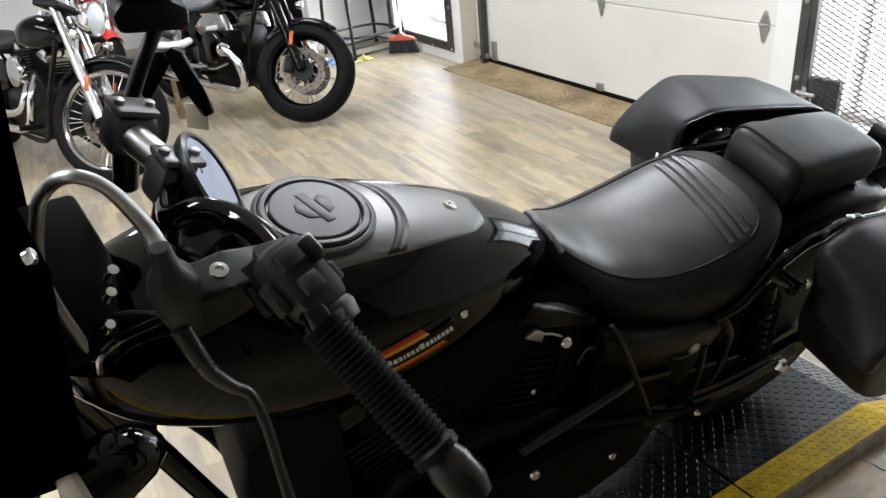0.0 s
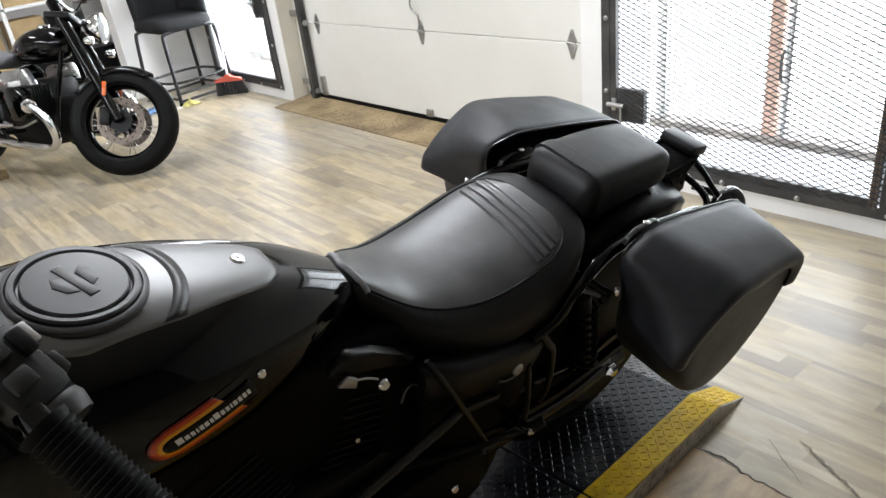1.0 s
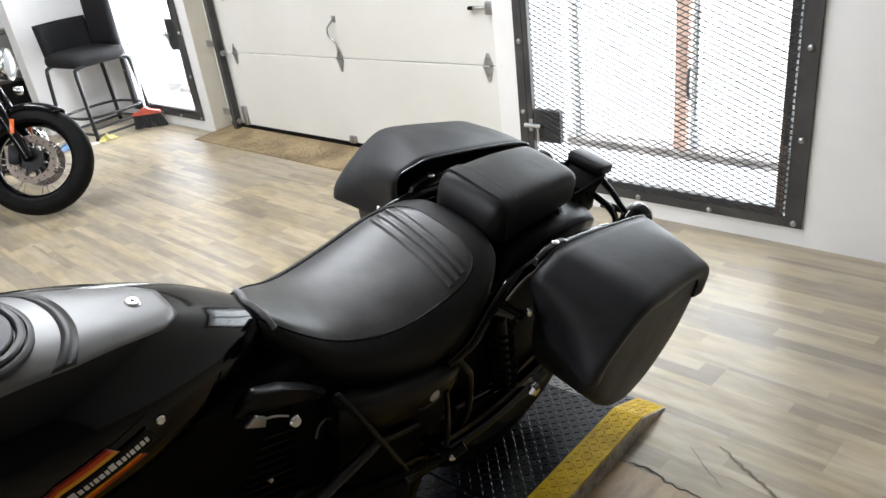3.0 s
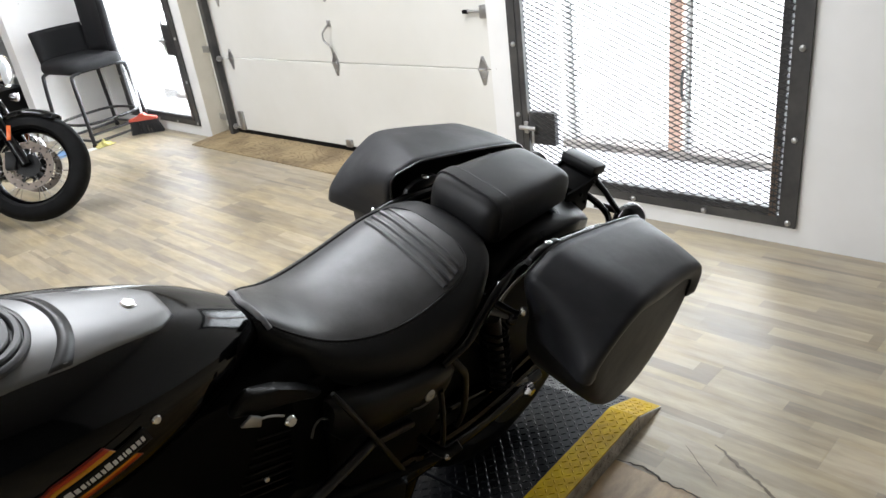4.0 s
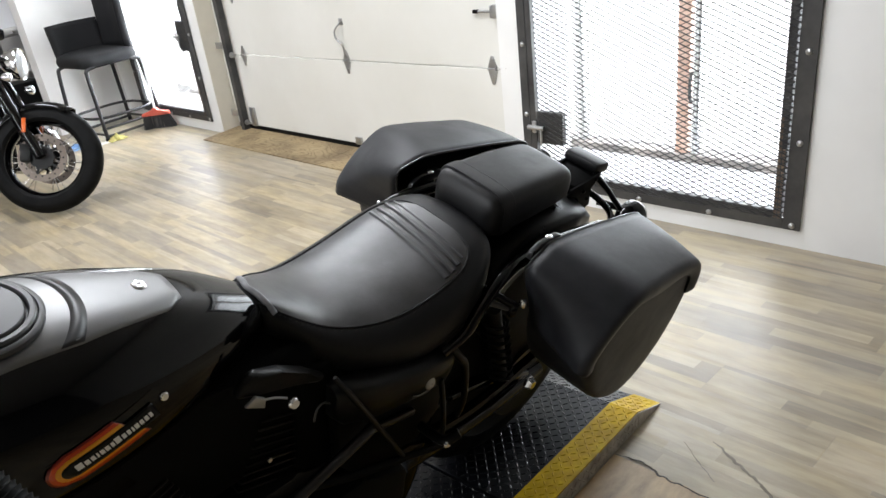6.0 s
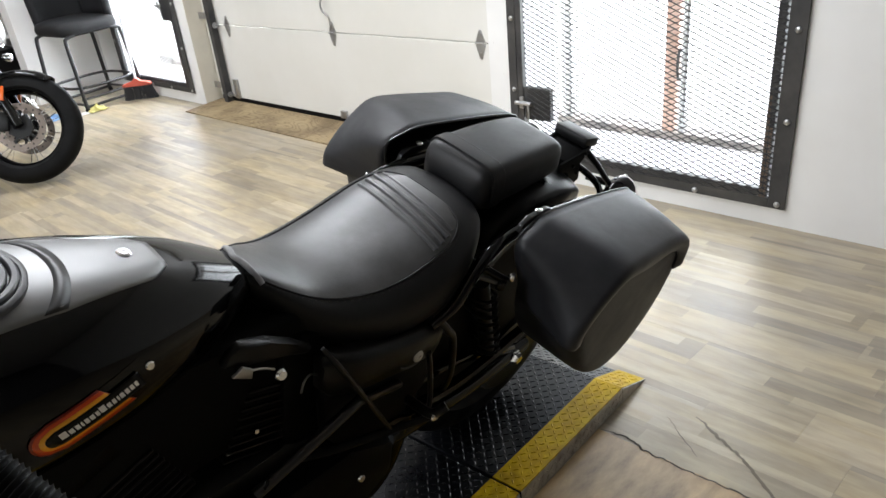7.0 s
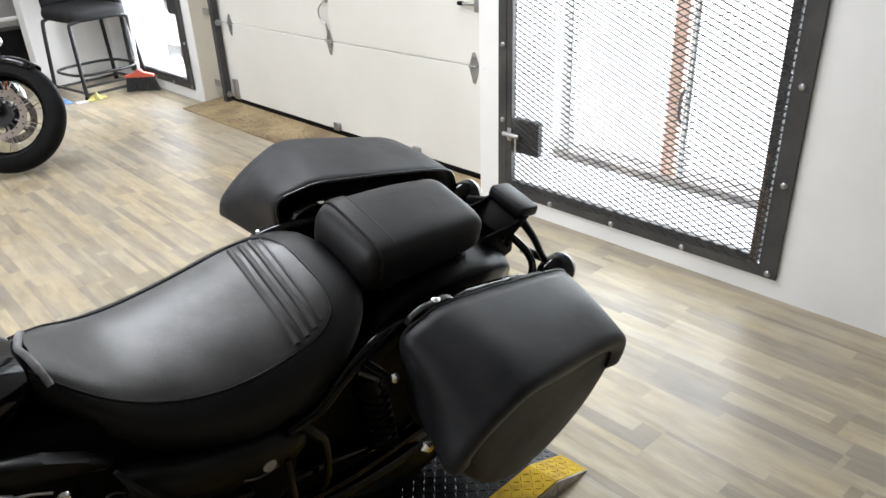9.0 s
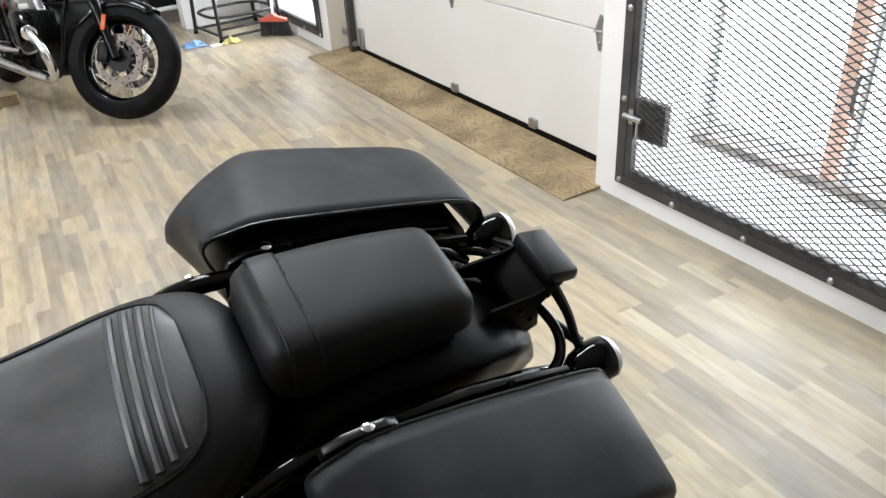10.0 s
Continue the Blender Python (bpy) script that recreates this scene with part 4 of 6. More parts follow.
# wheels -------------------------------------------------------------
def wheel(parent, m, R, rim, width, spokes=0, disc=0.0, rim_mat=None, spoke_mat=None, cast=0):
    """A wheel about local z of m: tyre, rim, hub, spokes and a brake disc."""
    h = width / 2
    w = new("wheel")
    w.parent = parent
    tyre = []
    for a in np.linspace(-100, 100, 15):
        tyre.append((rim + 0.012 + (R - rim - 0.012) * max(0.0, math.cos(radians(a * 0.9))) ** 0.55, h * math.sin(radians(a * 0.9))))
    part("tyre", Lz([(rim - 0.006, -h * 0.78), *tyre, (rim - 0.006, h * 0.78)], 64, m, True), RUBBER, w, "black treaded tyre")
    rm = rim_mat or GLOSS
    part("rim", Lz([(rim, -h * 0.72), (rim + 0.012, -h * 0.8), (rim + 0.012, -h * 0.66), (rim - 0.012, -h * 0.45), (rim - 0.02, 0), (rim - 0.012, h * 0.45), (rim + 0.012, h * 0.66), (rim + 0.012, h * 0.8), (rim, h * 0.72), (rim - 0.02, h * 0.5), (rim - 0.03, 0), (rim - 0.02, -h * 0.5)], 56, m, True), rm, w)
    part("hub", Lz([(0.0, -h * 1.0), (0.03, -h * 1.0), (0.045, -h * 0.8), (0.03, -h * 0.4), (0.028, h * 0.4), (0.045, h * 0.8), (0.03, h * 1.0), (0, h * 1.0)], 24, m), CAST if not spoke_mat else spoke_mat, w)
    for i in range(spokes):
        a = 2 * math.pi * i / spokes
        s = 1 if i % 2 else -1
        b = a + (0.5 if (i // 2) % 2 else -0.5)
        p0 = m @ Vector((0.042 * math.cos(a), 0.042 * math.sin(a), s * h * 0.75))
        p1 = m @ Vector(((rim - 0.02) * math.cos(a + (0.32 if (i // 2) % 2 else -0.32)), (rim - 0.02) * math.sin(a + (0.32 if (i // 2) % 2 else -0.32)), s * h * 0.12))
        part("spoke", T([p0, p1], 0.0026, 6, curve=False), spoke_mat or CHROME, w)
    for i in range(cast):
        a = 2 * math.pi * i / cast
        rot = m @ pose(0, 0, 0, 0, 0, math.degrees(a))
        part("spoke", P([(0.03, -0.02), (rim - 0.02, -0.012), (rim - 0.02, 0.012), (0.03, 0.02)], -0.014, 0.014, 0.004, rot, "z"), rm, w)
    if disc:
        for s in (-1, 1):
            part("brake_disc", Lz([(disc * 0.72, s * h * 1.02 - 0.0025), (disc, s * h * 1.02 - 0.0025), (disc, s * h * 1.02 + 0.0025), (disc * 0.72, s * h * 1.02 + 0.0025)], 48, m, True), DISC, w, "drilled steel brake disc")
            part("disc_carrier", Lz([(0.02, s * h * 1.0 - 0.003), (disc * 0.5, s * h * 1.0 - 0.003), (disc * 0.5, s * h * 1.0 + 0.003), (0.02, s * h * 1.0 + 0.003)], 10, m, True), CAST, w, "black disc carrier")
            for i in range(5):
                part("carrier_arm", P([(disc * 0.45, -0.008), (disc * 0.74, -0.005), (disc * 0.74, 0.005), (disc * 0.45, 0.008)], s * h * 1.0 - 0.002, s * h * 1.0 + 0.004, 0.0, m @ pose(0, 0, 0, 0, 0, 72 * i), "z"), CAST, w)
            for i in range(20):
                a = 2 * math.pi * i / 20
                r = disc * (0.78 + 0.07 * (i % 3))
                part("disc_hole", Lz([(0.006, s * h * 1.02 - 0.0035), (0.006, s * h * 1.02 + 0.0035), (0, s * h * 1.02 + 0.0035)], 8, m @ Matrix.Translation((r * math.cos(a), r * math.sin(a), 0))), CAST, w)
    return w


SIDE = Euler((radians(90), 0, 0)).to_matrix().to_4x4()
wheel(bike, Matrix.Translation((1.2, 0, 0.325)) @ SIDE, 0.325, 0.205, 0.17, cast=5, disc=0.0)
wheel(bike, Matrix.Translation((-0.52, 0, 0.325)) @ SIDE, 0.325, 0.24, 0.11, cast=5, disc=0.15)

# engine, frame and lower parts
eng = part("crankcase", P([(0.12, 0.28), (0.6, 0.26), (0.66, 0.36), (0.64, 0.5), (0.5, 0.56), (0.2, 0.56), (0.1, 0.44)], -0.13, 0.14, 0.03), CAST, bike, "black engine crankcase")
part("primary_cover", P([(0.08, 0.33), (0.2, 0.27), (0.6, 0.27), (0.72, 0.34), (0.72, 0.45), (0.6, 0.52), (0.25, 0.53), (0.1, 0.46)], -0.2, -0.13, 0.02), SHADOWBLACK, eng, "dull black primary cover")
for x0, tilt in ((0.24, -22), (0.46, 22)):
    cm = pose(x0, 0, 0.54, 0, tilt, 0)
    cyl = part("cylinder", B((-0.075, -0.085, 0), (0.075, 0.085, 0.2), 0.02, cm), CAST, eng, "black finned cylinder")
    for k in range(9):
        part("fin", B((-0.095, -0.105, 0.012 + k * 0.02), (0.095, 0.105, 0.018 + k * 0.02), 0.002, cm), CAST, cyl)
    part("rocker_cover", B((-0.085, -0.1, 0.2), (0.085, 0.1, 0.275), 0.02, cm), GLOSS, cyl, "gloss black rocker cover")
for sgn in (-1, 1):
    part("frame_rail", T([(-0.22, sgn * 0.03, 0.93), (-0.1, sgn * 0.1, 0.6), (0.02, sgn * 0.13, 0.25), (0.3, sgn * 0.14, 0.17), (0.7, sgn * 0.14, 0.2), (0.8, sgn * 0.14, 0.4), (0.82, sgn * 0.14, 0.68)], 0.017, 12), GLOSS, bike, "black frame tube")
    part("swingarm", T([(0.76, sgn * 0.13, 0.36), (1.0, sgn * 0.135, 0.34), (1.2, sgn * 0.125, 0.325), (1.26, sgn * 0.125, 0.325)], [0.028, 0.026, 0.024, 0.02], 12), GLOSS, bike, "black swingarm")
    part("swingarm_brace", T([(0.78, sgn * 0.13, 0.5), (0.98, sgn * 0.135, 0.47), (1.2, sgn * 0.125, 0.34)], 0.016, 10), GLOSS, bike)
    cover = []
    for x, z1, z0, out in ((0.545, 0.79, 0.71, 0.17), (0.56, 0.795, 0.692, 0.181), (0.62, 0.771, 0.668, 0.189), (0.74, 0.737, 0.645, 0.193), (0.812, 0.72, 0.635, 0.19), (0.838, 0.708, 0.64, 0.181), (0.846, 0.692, 0.652, 0.17)):
        cover.append([(x, sgn * y, z) for y, z in ((0.14, z1 - 0.004), (out - 0.02, z1), (out - 0.006, z1 - 0.004), (out, z1 - 0.014), (out - 0.002, (z0 + z1) / 2), (out - 0.006, z0 + 0.008), (out - 0.016, z0), (0.14, z0))])
    cb = bmesh.new()
    rings(cb, cover)
    part("side_cover", cb, CAST, bike, "satin black side cover with a rounded top edge", angle=50)
    part("cover_step", P([(0.62, 0.64), (0.74, 0.606), (0.74, 0.588), (0.635, 0.616)], sgn * 0.165, sgn * 0.18, 0.005), SATIN, bike)
    part("lower_side_cover", P([(0.55, 0.7), (0.72, 0.655), (0.84, 0.635), (0.83, 0.52), (0.74, 0.44), (0.62, 0.46), (0.56, 0.56)], sgn * 0.13, sgn * 0.165, 0.012), SHADOWBLACK, bike, "gloss black lower cover")
    # damper with coil
    damp = part("damper", T([(0.985, sgn * 0.145, 0.71), (1.06, sgn * 0.15, 0.44)], 0.018, 14, curve=False), CAST, bike, "black rear damper")
    coil = []
    for i in range(73):
        t = i / 72
        c = Vector((0.99, sgn * 0.145, 0.69)).lerp(Vector((1.05, sgn * 0.15, 0.47)), t)
        coil.append(c + Vector((0.031 * math.cos(t * 50), 0.031 * math.sin(t * 50), 0)))
    part("coil_spring", T(coil, 0.0045, 6, 1, False), SHADOWBLACK, damp, "black coil spring")
for sgn in (-1, 1):
    # dark panel added so the gap between seat and bag stays black
    part("inner_guard", P([(0.8, 0.75), (0.97, 0.77), (1.06, 0.76), (1.3, 0.7), (1.36, 0.56), (1.25, 0.46), (1.12, 0.42), (1.0, 0.31), (0.8, 0.3), (0.77, 0.5)], sgn * 0.1, sgn * 0.118, 0.006), SHADOWBLACK, bike, "added dark filler closing the gap before the rear wheel")
    dock = part("docking_post", T([(0.955, sgn * 0.158, 0.752), (0.985, sgn * 0.19, 0.742)], 0.0065, 14, curve=False), CLAMPGREY, bike, "steel docking post")
    part("post_collar", Lz([(0.0, -0.008), (0.015, -0.007), (0.0175, 0.0), (0.015, 0.008), (0.0, 0.009)], 20, axis_matrix((0.986, sgn * 0.192, 0.742), (0.68, sgn * 0.72, -0.2))), GLOSS, dock)
# dark block added to keep the bright floor from showing through under the seat
part("battery_box", P([(0.5, 0.5), (0.76, 0.45), (0.82, 0.62), (0.8, 0.74), (0.6, 0.8), (0.5, 0.82)], -0.115, 0.115, 0.015), SHADOWBLACK, bike, "added dark filler closing the gap under the seat")
lock = part("side_lock", Lz([(0.0125, 0), (0.0125, 0.004), (0.01, 0.006), (0.004, 0.006), (0.003, 0.004), (0, 0.004)], 20, axis_matrix((0.76, -0.188, 0.676), (0, -1, 0.1))), STEEL, bike, "steel side lock")
part("lock_tab", T([(0.715, -0.189, 0.672), (0.735, -0.19, 0.66), (0.762, -0.19, 0.658), (0.778, -0.189, 0.664)], 0.002, 8), CLAMPGREY, bike, "thin steel catch")
part("cover_stay", T([(0.53, -0.182, 0.85), (0.552, -0.197, 0.804), (0.61, -0.203, 0.687), (0.699, -0.2, 0.504)], [0.004, 0.006, 0.0055, 0.005], 8), CAST, bike, "thin black stay")
part("hose", T([(0.796, -0.186, 0.66), (0.802, -0.191, 0.61), (0.815, -0.191, 0.53), (0.823, -0.188, 0.47)], 0.006, 8), CAST, bike, "black rubber hose")
part("hose_clamp", T([(0.512, -0.149, 0.722), (0.517, -0.151, 0.75), (0.53, -0.152, 0.76), (0.549, -0.15, 0.742)], 0.0022, 8), CLAMPGREY, bike, "thin steel hose clamp")
part("tank_skirt", P([(0.372, 0.872), (0.388, 0.895), (0.411, 0.905), (0.461, 0.877), (0.51, 0.84), (0.548, 0.806), (0.53, 0.8), (0.47, 0.836), (0.41, 0.86)], -0.142, -0.12, 0.008), CAST, bike, "satin black panel under the tank's tail")
part("lower_frame_tube", T([(0.38, -0.196, 0.6), (0.486, -0.2, 0.64), (0.576, -0.198, 0.665), (0.62, -0.19, 0.665)], 0.011, 12), SATIN, bike, "satin black lower tube")
part("lower_rail", T([(0.45, -0.195, 0.63), (0.55, -0.2, 0.58), (0.682, -0.2, 0.516), (0.83, -0.198, 0.44)], [0.007, 0.009, 0.009, 0.007], 12), SHADOWBLACK, bike, "black lower frame rail")
stay = part("cylinder_stay", P([(0.38, 0.863), (0.414, 0.838), (0.417, 0.858), (0.4, 0.874)], -0.155, -0.148, 0.002), STEEL, bike, "bright alloy stay")
part("stay_arm", T([(0.413, -0.152, 0.856), (0.435, -0.152, 0.845), (0.458, -0.15, 0.825)], 0.002, 8), STEEL, stay)
for bx, by, bz, br in ((0.468, -0.15, 0.807, 0.012), (0.408, -0.16, 0.722, 0.006), (0.29, -0.2, 0.6, 0.008), (0.42, -0.2, 0.5, 0.012), (0.62, -0.2, 0.42, 0.01), (0.2, -0.2, 0.47, 0.008)):
    part("engine_bolt", Lz([(br, 0), (br, 0.005), (br * 0.7, 0.009), (0, 0.009)], 8, axis_matrix((bx, by, bz), (0, -1, 0.2))), CHROME, bike, "chrome bolt")
peg = part("passenger_peg", T([(0.77, -0.17, 0.52), (0.772, -0.235, 0.534), (0.8, -0.25, 0.55)], 0.011, 10), CAST, bike, "folded black foot peg")
part("peg_bolt", Lz([(0.0095, 0), (0.0095, 0.004), (0.006, 0.008), (0, 0.008)], 12, axis_matrix((0.771, -0.243, 0.534), (0, -1, 0.3))), CHROME, peg)
for sgn in (-1, 1):
    fb = part("foot_peg", T([(0.08, sgn * 0.16, 0.36), (0.08, sgn * 0.3, 0.37)], 0.018, 12, curve=False), RUBBER, bike, "rubber foot peg")
    part("axle_nut", Lz([(0.02, 0), (0.02, 0.012), (0.012, 0.022), (0, 0.022)], 6, axis_matrix((1.2, sgn * 0.14, 0.325), (0, sgn, 0))), CHROME, bike, "chrome axle nut")
part("shift_lever", T([(0.1, -0.2, 0.33), (-0.05, -0.24, 0.36), (-0.12, -0.26, 0.38)], 0.008, 8), CAST, bike)
part("side_stand", T([(0.3, -0.14, 0.2), (0.27, -0.22, 0.1), (0.2, -0.31, -0.078)], [0.014, 0.013, 0.012], 10), CAST, bike, "black side stand, down")
part("stand_foot", B((0.16, -0.345, -0.108), (0.24, -0.29, -0.094), 0.004, None), CAST, bike)
part("exhaust", T([(0.3, 0.16, 0.5), (0.35, 0.22, 0.35), (0.6, 0.24, 0.3), (1.0, 0.25, 0.28), (1.42, 0.26, 0.3)], [0.024, 0.026, 0.035, 0.045, 0.045], 16), GLOSS, bike, "black exhaust")
part("drive_belt_guard", T([(0.72, -0.16, 0.47), (0.95, -0.165, 0.44), (1.2, -0.165, 0.47)], 0.014, 8), GLOSS, bike)
part("belt_pulley", Lz([(0.1, -0.012), (0.115, -0.015), (0.115, 0.015), (0.1, 0.012), (0.03, 0.012), (0.03, -0.012)], 40, Matrix.Translation((1.2, -0.115, 0.325)) @ SIDE, True), CAST, bike)
part("head_tube", T([(-0.2, 0, 0.78), (-0.26, 0, 1.02)], 0.035, 16, curve=False), GLOSS, bike)

# front end
for sgn in (-1, 1):
    fork = part("fork_leg", T([(-0.54, sgn * 0.1, 0.3), (-0.43, sgn * 0.1, 0.62)], 0.03, 16, curve=False), CAST, bike, "black fork leg")
    part("fork_tube", T([(-0.43, sgn * 0.1, 0.62), (-0.26, sgn * 0.1, 1.1)], 0.0235, 16, curve=False), CHROME, fork, "polished fork tube")
part("triple_clamp", P([(-0.3, -0.13), (-0.17, -0.13), (-0.15, 0), (-0.17, 0.13), (-0.3, 0.13)], 1.1, 1.14, 0.008, None, "z"), SHADOWBLACK, bike, "black triple clamp")
bm = bmesh.new()
grid = []
for a in np.linspace(-20, 130, 18):
    ar = radians(a)
    c = Vector((-0.52 - 0.355 * math.cos(ar), 0, 0.325 + 0.355 * math.sin(ar)))
    inn = Vector((-0.52, 0, 0.325)) - c
    grid.append([c + inn.normalized() * 0.05 * abs(k) ** 3 + Vector((0, 0.075 * k, 0)) for k in np.linspace(-1, 1, 9)])
sheet(bm, grid)
ff = part("front_fender", bm, GLOSS, bike, "gloss black front fender")
m = ff.modifiers.new("thick", "SOLIDIFY")
m.thickness = 0.004
# dark mass added to darken the gap below the tank front
part("oil_cooler", P([(-0.05, 0.36), (0.06, 0.3), (0.1, 0.5), (0.08, 0.82), (0.0, 0.86), (-0.07, 0.8), (-0.09, 0.6)], -0.125, 0.125, 0.02), SHADOWBLACK, bike, "added dark filler between the front frame tubes")
part("air_box", P([(0.12, 0.6), (0.5, 0.6), (0.62, 0.7), (0.56, 0.86), (0.3, 0.87), (0.1, 0.86)], -0.1, 0.1, 0.02), SHADOWBLACK, bike, "black inner engine cover")
# frame-mounted half fairing: a curved shell open to the rider
bm = bmesh.new()
grid = []
for z, hw, xf, xb in ((0.98, 0.17, -0.44, -0.25), (1.06, 0.24, -0.5, -0.235), (1.14, 0.285, -0.53, -0.225), (1.22, 0.3, -0.53, -0.212), (1.3, 0.29, -0.51, -0.2), (1.36, 0.262, -0.47, -0.19), (1.41, 0.215, -0.42, -0.2), (1.45, 0.15, -0.38, -0.25)):
    row = []
    for k in np.linspace(-1, 1, 25):
        a = k * math.pi / 2
        row.append((xb + (xf - xb) * math.cos(a) ** 0.7 if abs(k) < 1 else xb, hw * math.copysign(abs(math.sin(a)) ** 0.8, k), z))
    grid.append(row)
sheet(bm, grid)
fair = part("fairing", bm, DEEPBLACK, bike, "black half fairing", angle=60)
m = fair.modifiers.new("thick", "SOLIDIFY")
m.thickness = 0.005
part("fairing_inner", P([(-0.245, -0.2), (-0.245, 0.2), (-0.33, 0.17), (-0.36, 0.0), (-0.33, -0.17)], 1.0, 1.34, 0.02, None, "z"), DEEPBLACK, fair, "black inner fairing")
for bx, by, bz in ((-0.2, -0.262, 1.38), (-0.212, -0.255, 1.3), (-0.215, -0.27, 1.24), (-0.225, -0.1, 1.33)):
    part("fairing_screw", Lz([(0.007, 0), (0.007, 0.004), (0.004, 0.006), (0, 0.006)], 10, axis_matrix((bx, by, bz), (0.9, -0.3, 0.4))), CHROME, fair, "chrome screw")
part("headlight", Lz([(0, -0.03), (0.07, -0.02), (0.085, 0.02), (0.08, 0.05), (0, 0.06)], 32, axis_matrix((-0.54, 0, 1.15), (-1, 0, -0.05))), GLASS, bike)
for sgn, sx, sz in ((-1, -0.213, 1.1), (1, -0.3, 1.02)):
    fs = part("turn_signal", Lz([(0, -0.06), (0.016, -0.055), (0.03, -0.035), (0.037, -0.008), (0.038, 0.014), (0.036, 0.026), (0, 0.026)], 28, axis_matrix((sx, sgn * 0.268, sz), (-0.9, sgn * 0.25, 0.0))), GLOSS, bike, "black bullet turn signal")
    part("lens", Lz([(0.0365, 0.024), (0.0365, 0.03), (0.028, 0.04), (0, 0.046)], 28, axis_matrix((sx, sgn * 0.268, sz), (-0.9, sgn * 0.25, 0))), principled("pale_amber_lens", (0.75, 0.7, 0.6), 0.15), fs)
    part("stalk", T([(sx - 0.007, sgn * 0.235, sz), (sx - 0.037, sgn * 0.15, sz - 0.02)], 0.01, 10), CAST, fs)

# handlebar and controls
BARL = [(0.05, -0.455, 1.21), (-0.004, -0.335, 1.284), (-0.006, -0.27, 1.282), (-0.012, -0.2, 1.275), (-0.028, -0.155, 1.27), (-0.056, -0.125, 1.267), (-0.08, -0.1, 1.245), (-0.076, -0.05, 1.226), (-0.06, 0.0, 1.215)]
BARR = [(-0.085, 0.1, 1.228), (-0.075, 0.2, 1.195), (-0.068, 0.3, 1.135), (0.014, 0.42, 1.152)]
bar = part("handlebar", T(BARL + BARR, 0.0135, 16, 6), GLOSS, bike, "black handlebar")
for cx, cy, cz in ((-0.06, 0.0, 1.216), (-0.086, 0.1, 1.229)):
    cl = part("bar_clamp", B((-0.028, -0.024, -0.026), (0.026, 0.024, 0.026), 0.009, pose(cx, cy, cz, 0, 25, 12)), CLAMPGREY, bar, "black two-piece bar clamp")
    part("clamp_cap", B((-0.027, -0.022, 0.0265), (0.025, 0.022, 0.036), 0.004, pose(cx, cy, cz, 0, 25, 12)), CLAMPGREY, cl, "worn clamp cap")
    for dx in (-0.02, 0.018):
        part("clamp_bolt", Lz([(0.0065, 0), (0.0065, 0.006), (0.003, 0.008), (0, 0.008)], 12, pose(cx, cy, cz, 0, 25, 12) @ Matrix.Translation((dx, 0.0, 0.035))), STEEL, cl)
    part("riser", T([(cx - 0.022, cy * 0.9 + 0.01, 1.15), (cx - 0.008, cy, cz - 0.02)], 0.016, 16, curve=False), SATIN, bar, "black handlebar riser")
part("clamp_bridge", T([(-0.062, 0.025, 1.222), (-0.084, 0.076, 1.232)], 0.019, 16, curve=False), STEEL, bar, "worn bar centre between the clamps")


def grip(a, b):
    a, b = Vector(a), Vector(b)
    d = b - a
    L = d.length
    n = 24
    prof = [(0.0, 0.0), (0.022, 0.0)]
    for i in range(n):
        z0 = L * (0.03 + 0.9 * i / n)
        prof += [(0.0215, z0), (0.019, z0 + L * 0.9 / n * 0.55), (0.019, z0 + L * 0.9 / n * 0.8)]
    prof += [(0.0225, L * 0.95), (0.0225, L), (0.0, L)]
    gg = part("rubber_grip", Lz(prof, 20, axis_matrix(a, d)), RUBBER, bike, "ribbed black rubber grip")
    part("bar_end", Lz([(0.0, 0.0), (0.017, 0.0), (0.021, 0.012), (0.021, 0.035), (0.015, 0.05), (0.0, 0.055)], 20, axis_matrix(b, d)), SATIN, gg, "black bar end weight")
    return gg


grip((-0.004, -0.336, 1.284), (0.05, -0.455, 1.212))
grip((-0.06, 0.312, 1.136), (0.014, 0.42, 1.152))
SWM = axis_matrix((-0.005, -0.292, 1.288), Vector((0.054, -0.12, -0.072)))
sw = part("switch_housing", B((-0.028, -0.027, -0.045), (0.026, 0.028, 0.033), 0.0155, SWM), SWITCH, bike, "grey-black switch housing")
part("housing_collar", Lz([(0.0, 0.03), (0.026, 0.03), (0.028, 0.036), (0.024, 0.05), (0, 0.05)], 24, SWM), SWITCH, sw)
part("housing_seam", B((-0.0318, -0.003, -0.046), (0.0288, -0.001, 0.034), 0.0005, SWM), RUBBER, sw)
for lo, hi, mm, nm in (((-0.02, 0.028, -0.034), (0.004, 0.038, -0.014), SWITCH, "button"), ((-0.018, 0.028, -0.004), (0.003, 0.037, 0.014), SWITCH, "button"), ((0.024, -0.012, -0.036), (0.035, 0.016, -0.014), STEEL, "horn_button"), ((0.024, -0.014, -0.004), (0.036, 0.01, 0.016), SWITCH, "button"), ((-0.038, 0.002, -0.02), (-0.028, 0.018, 0.012), SWITCH, "button"), ((0.008, 0.027, -0.03), (0.022, 0.036, -0.006), PLASTIC, "button"), ((-0.037, -0.022, -0.03), (-0.029, -0.008, 0.0), PLASTIC, "button")):
    part(nm, B(lo, hi, 0.003, SWM), mm, sw)
perch = part("clutch_perch", P([(-0.125, 1.265), (-0.1, 1.245), (-0.06, 1.255), (-0.022, 1.275), (-0.018, 1.294), (-0.06, 1.297), (-0.1, 1.297)], -0.275, -0.225, 0.007), PLASTIC, bike, "black clutch perch")
part("perch_screw", Lz([(0.0085, 0), (0.0085, 0.004), (0.004, 0.005), (0.0035, 0.002), (0, 0.002)], 16, axis_matrix((-0.067, -0.25, 1.296), (0.2, -0.2, 1))), CHROME, perch, "chrome perch screw")
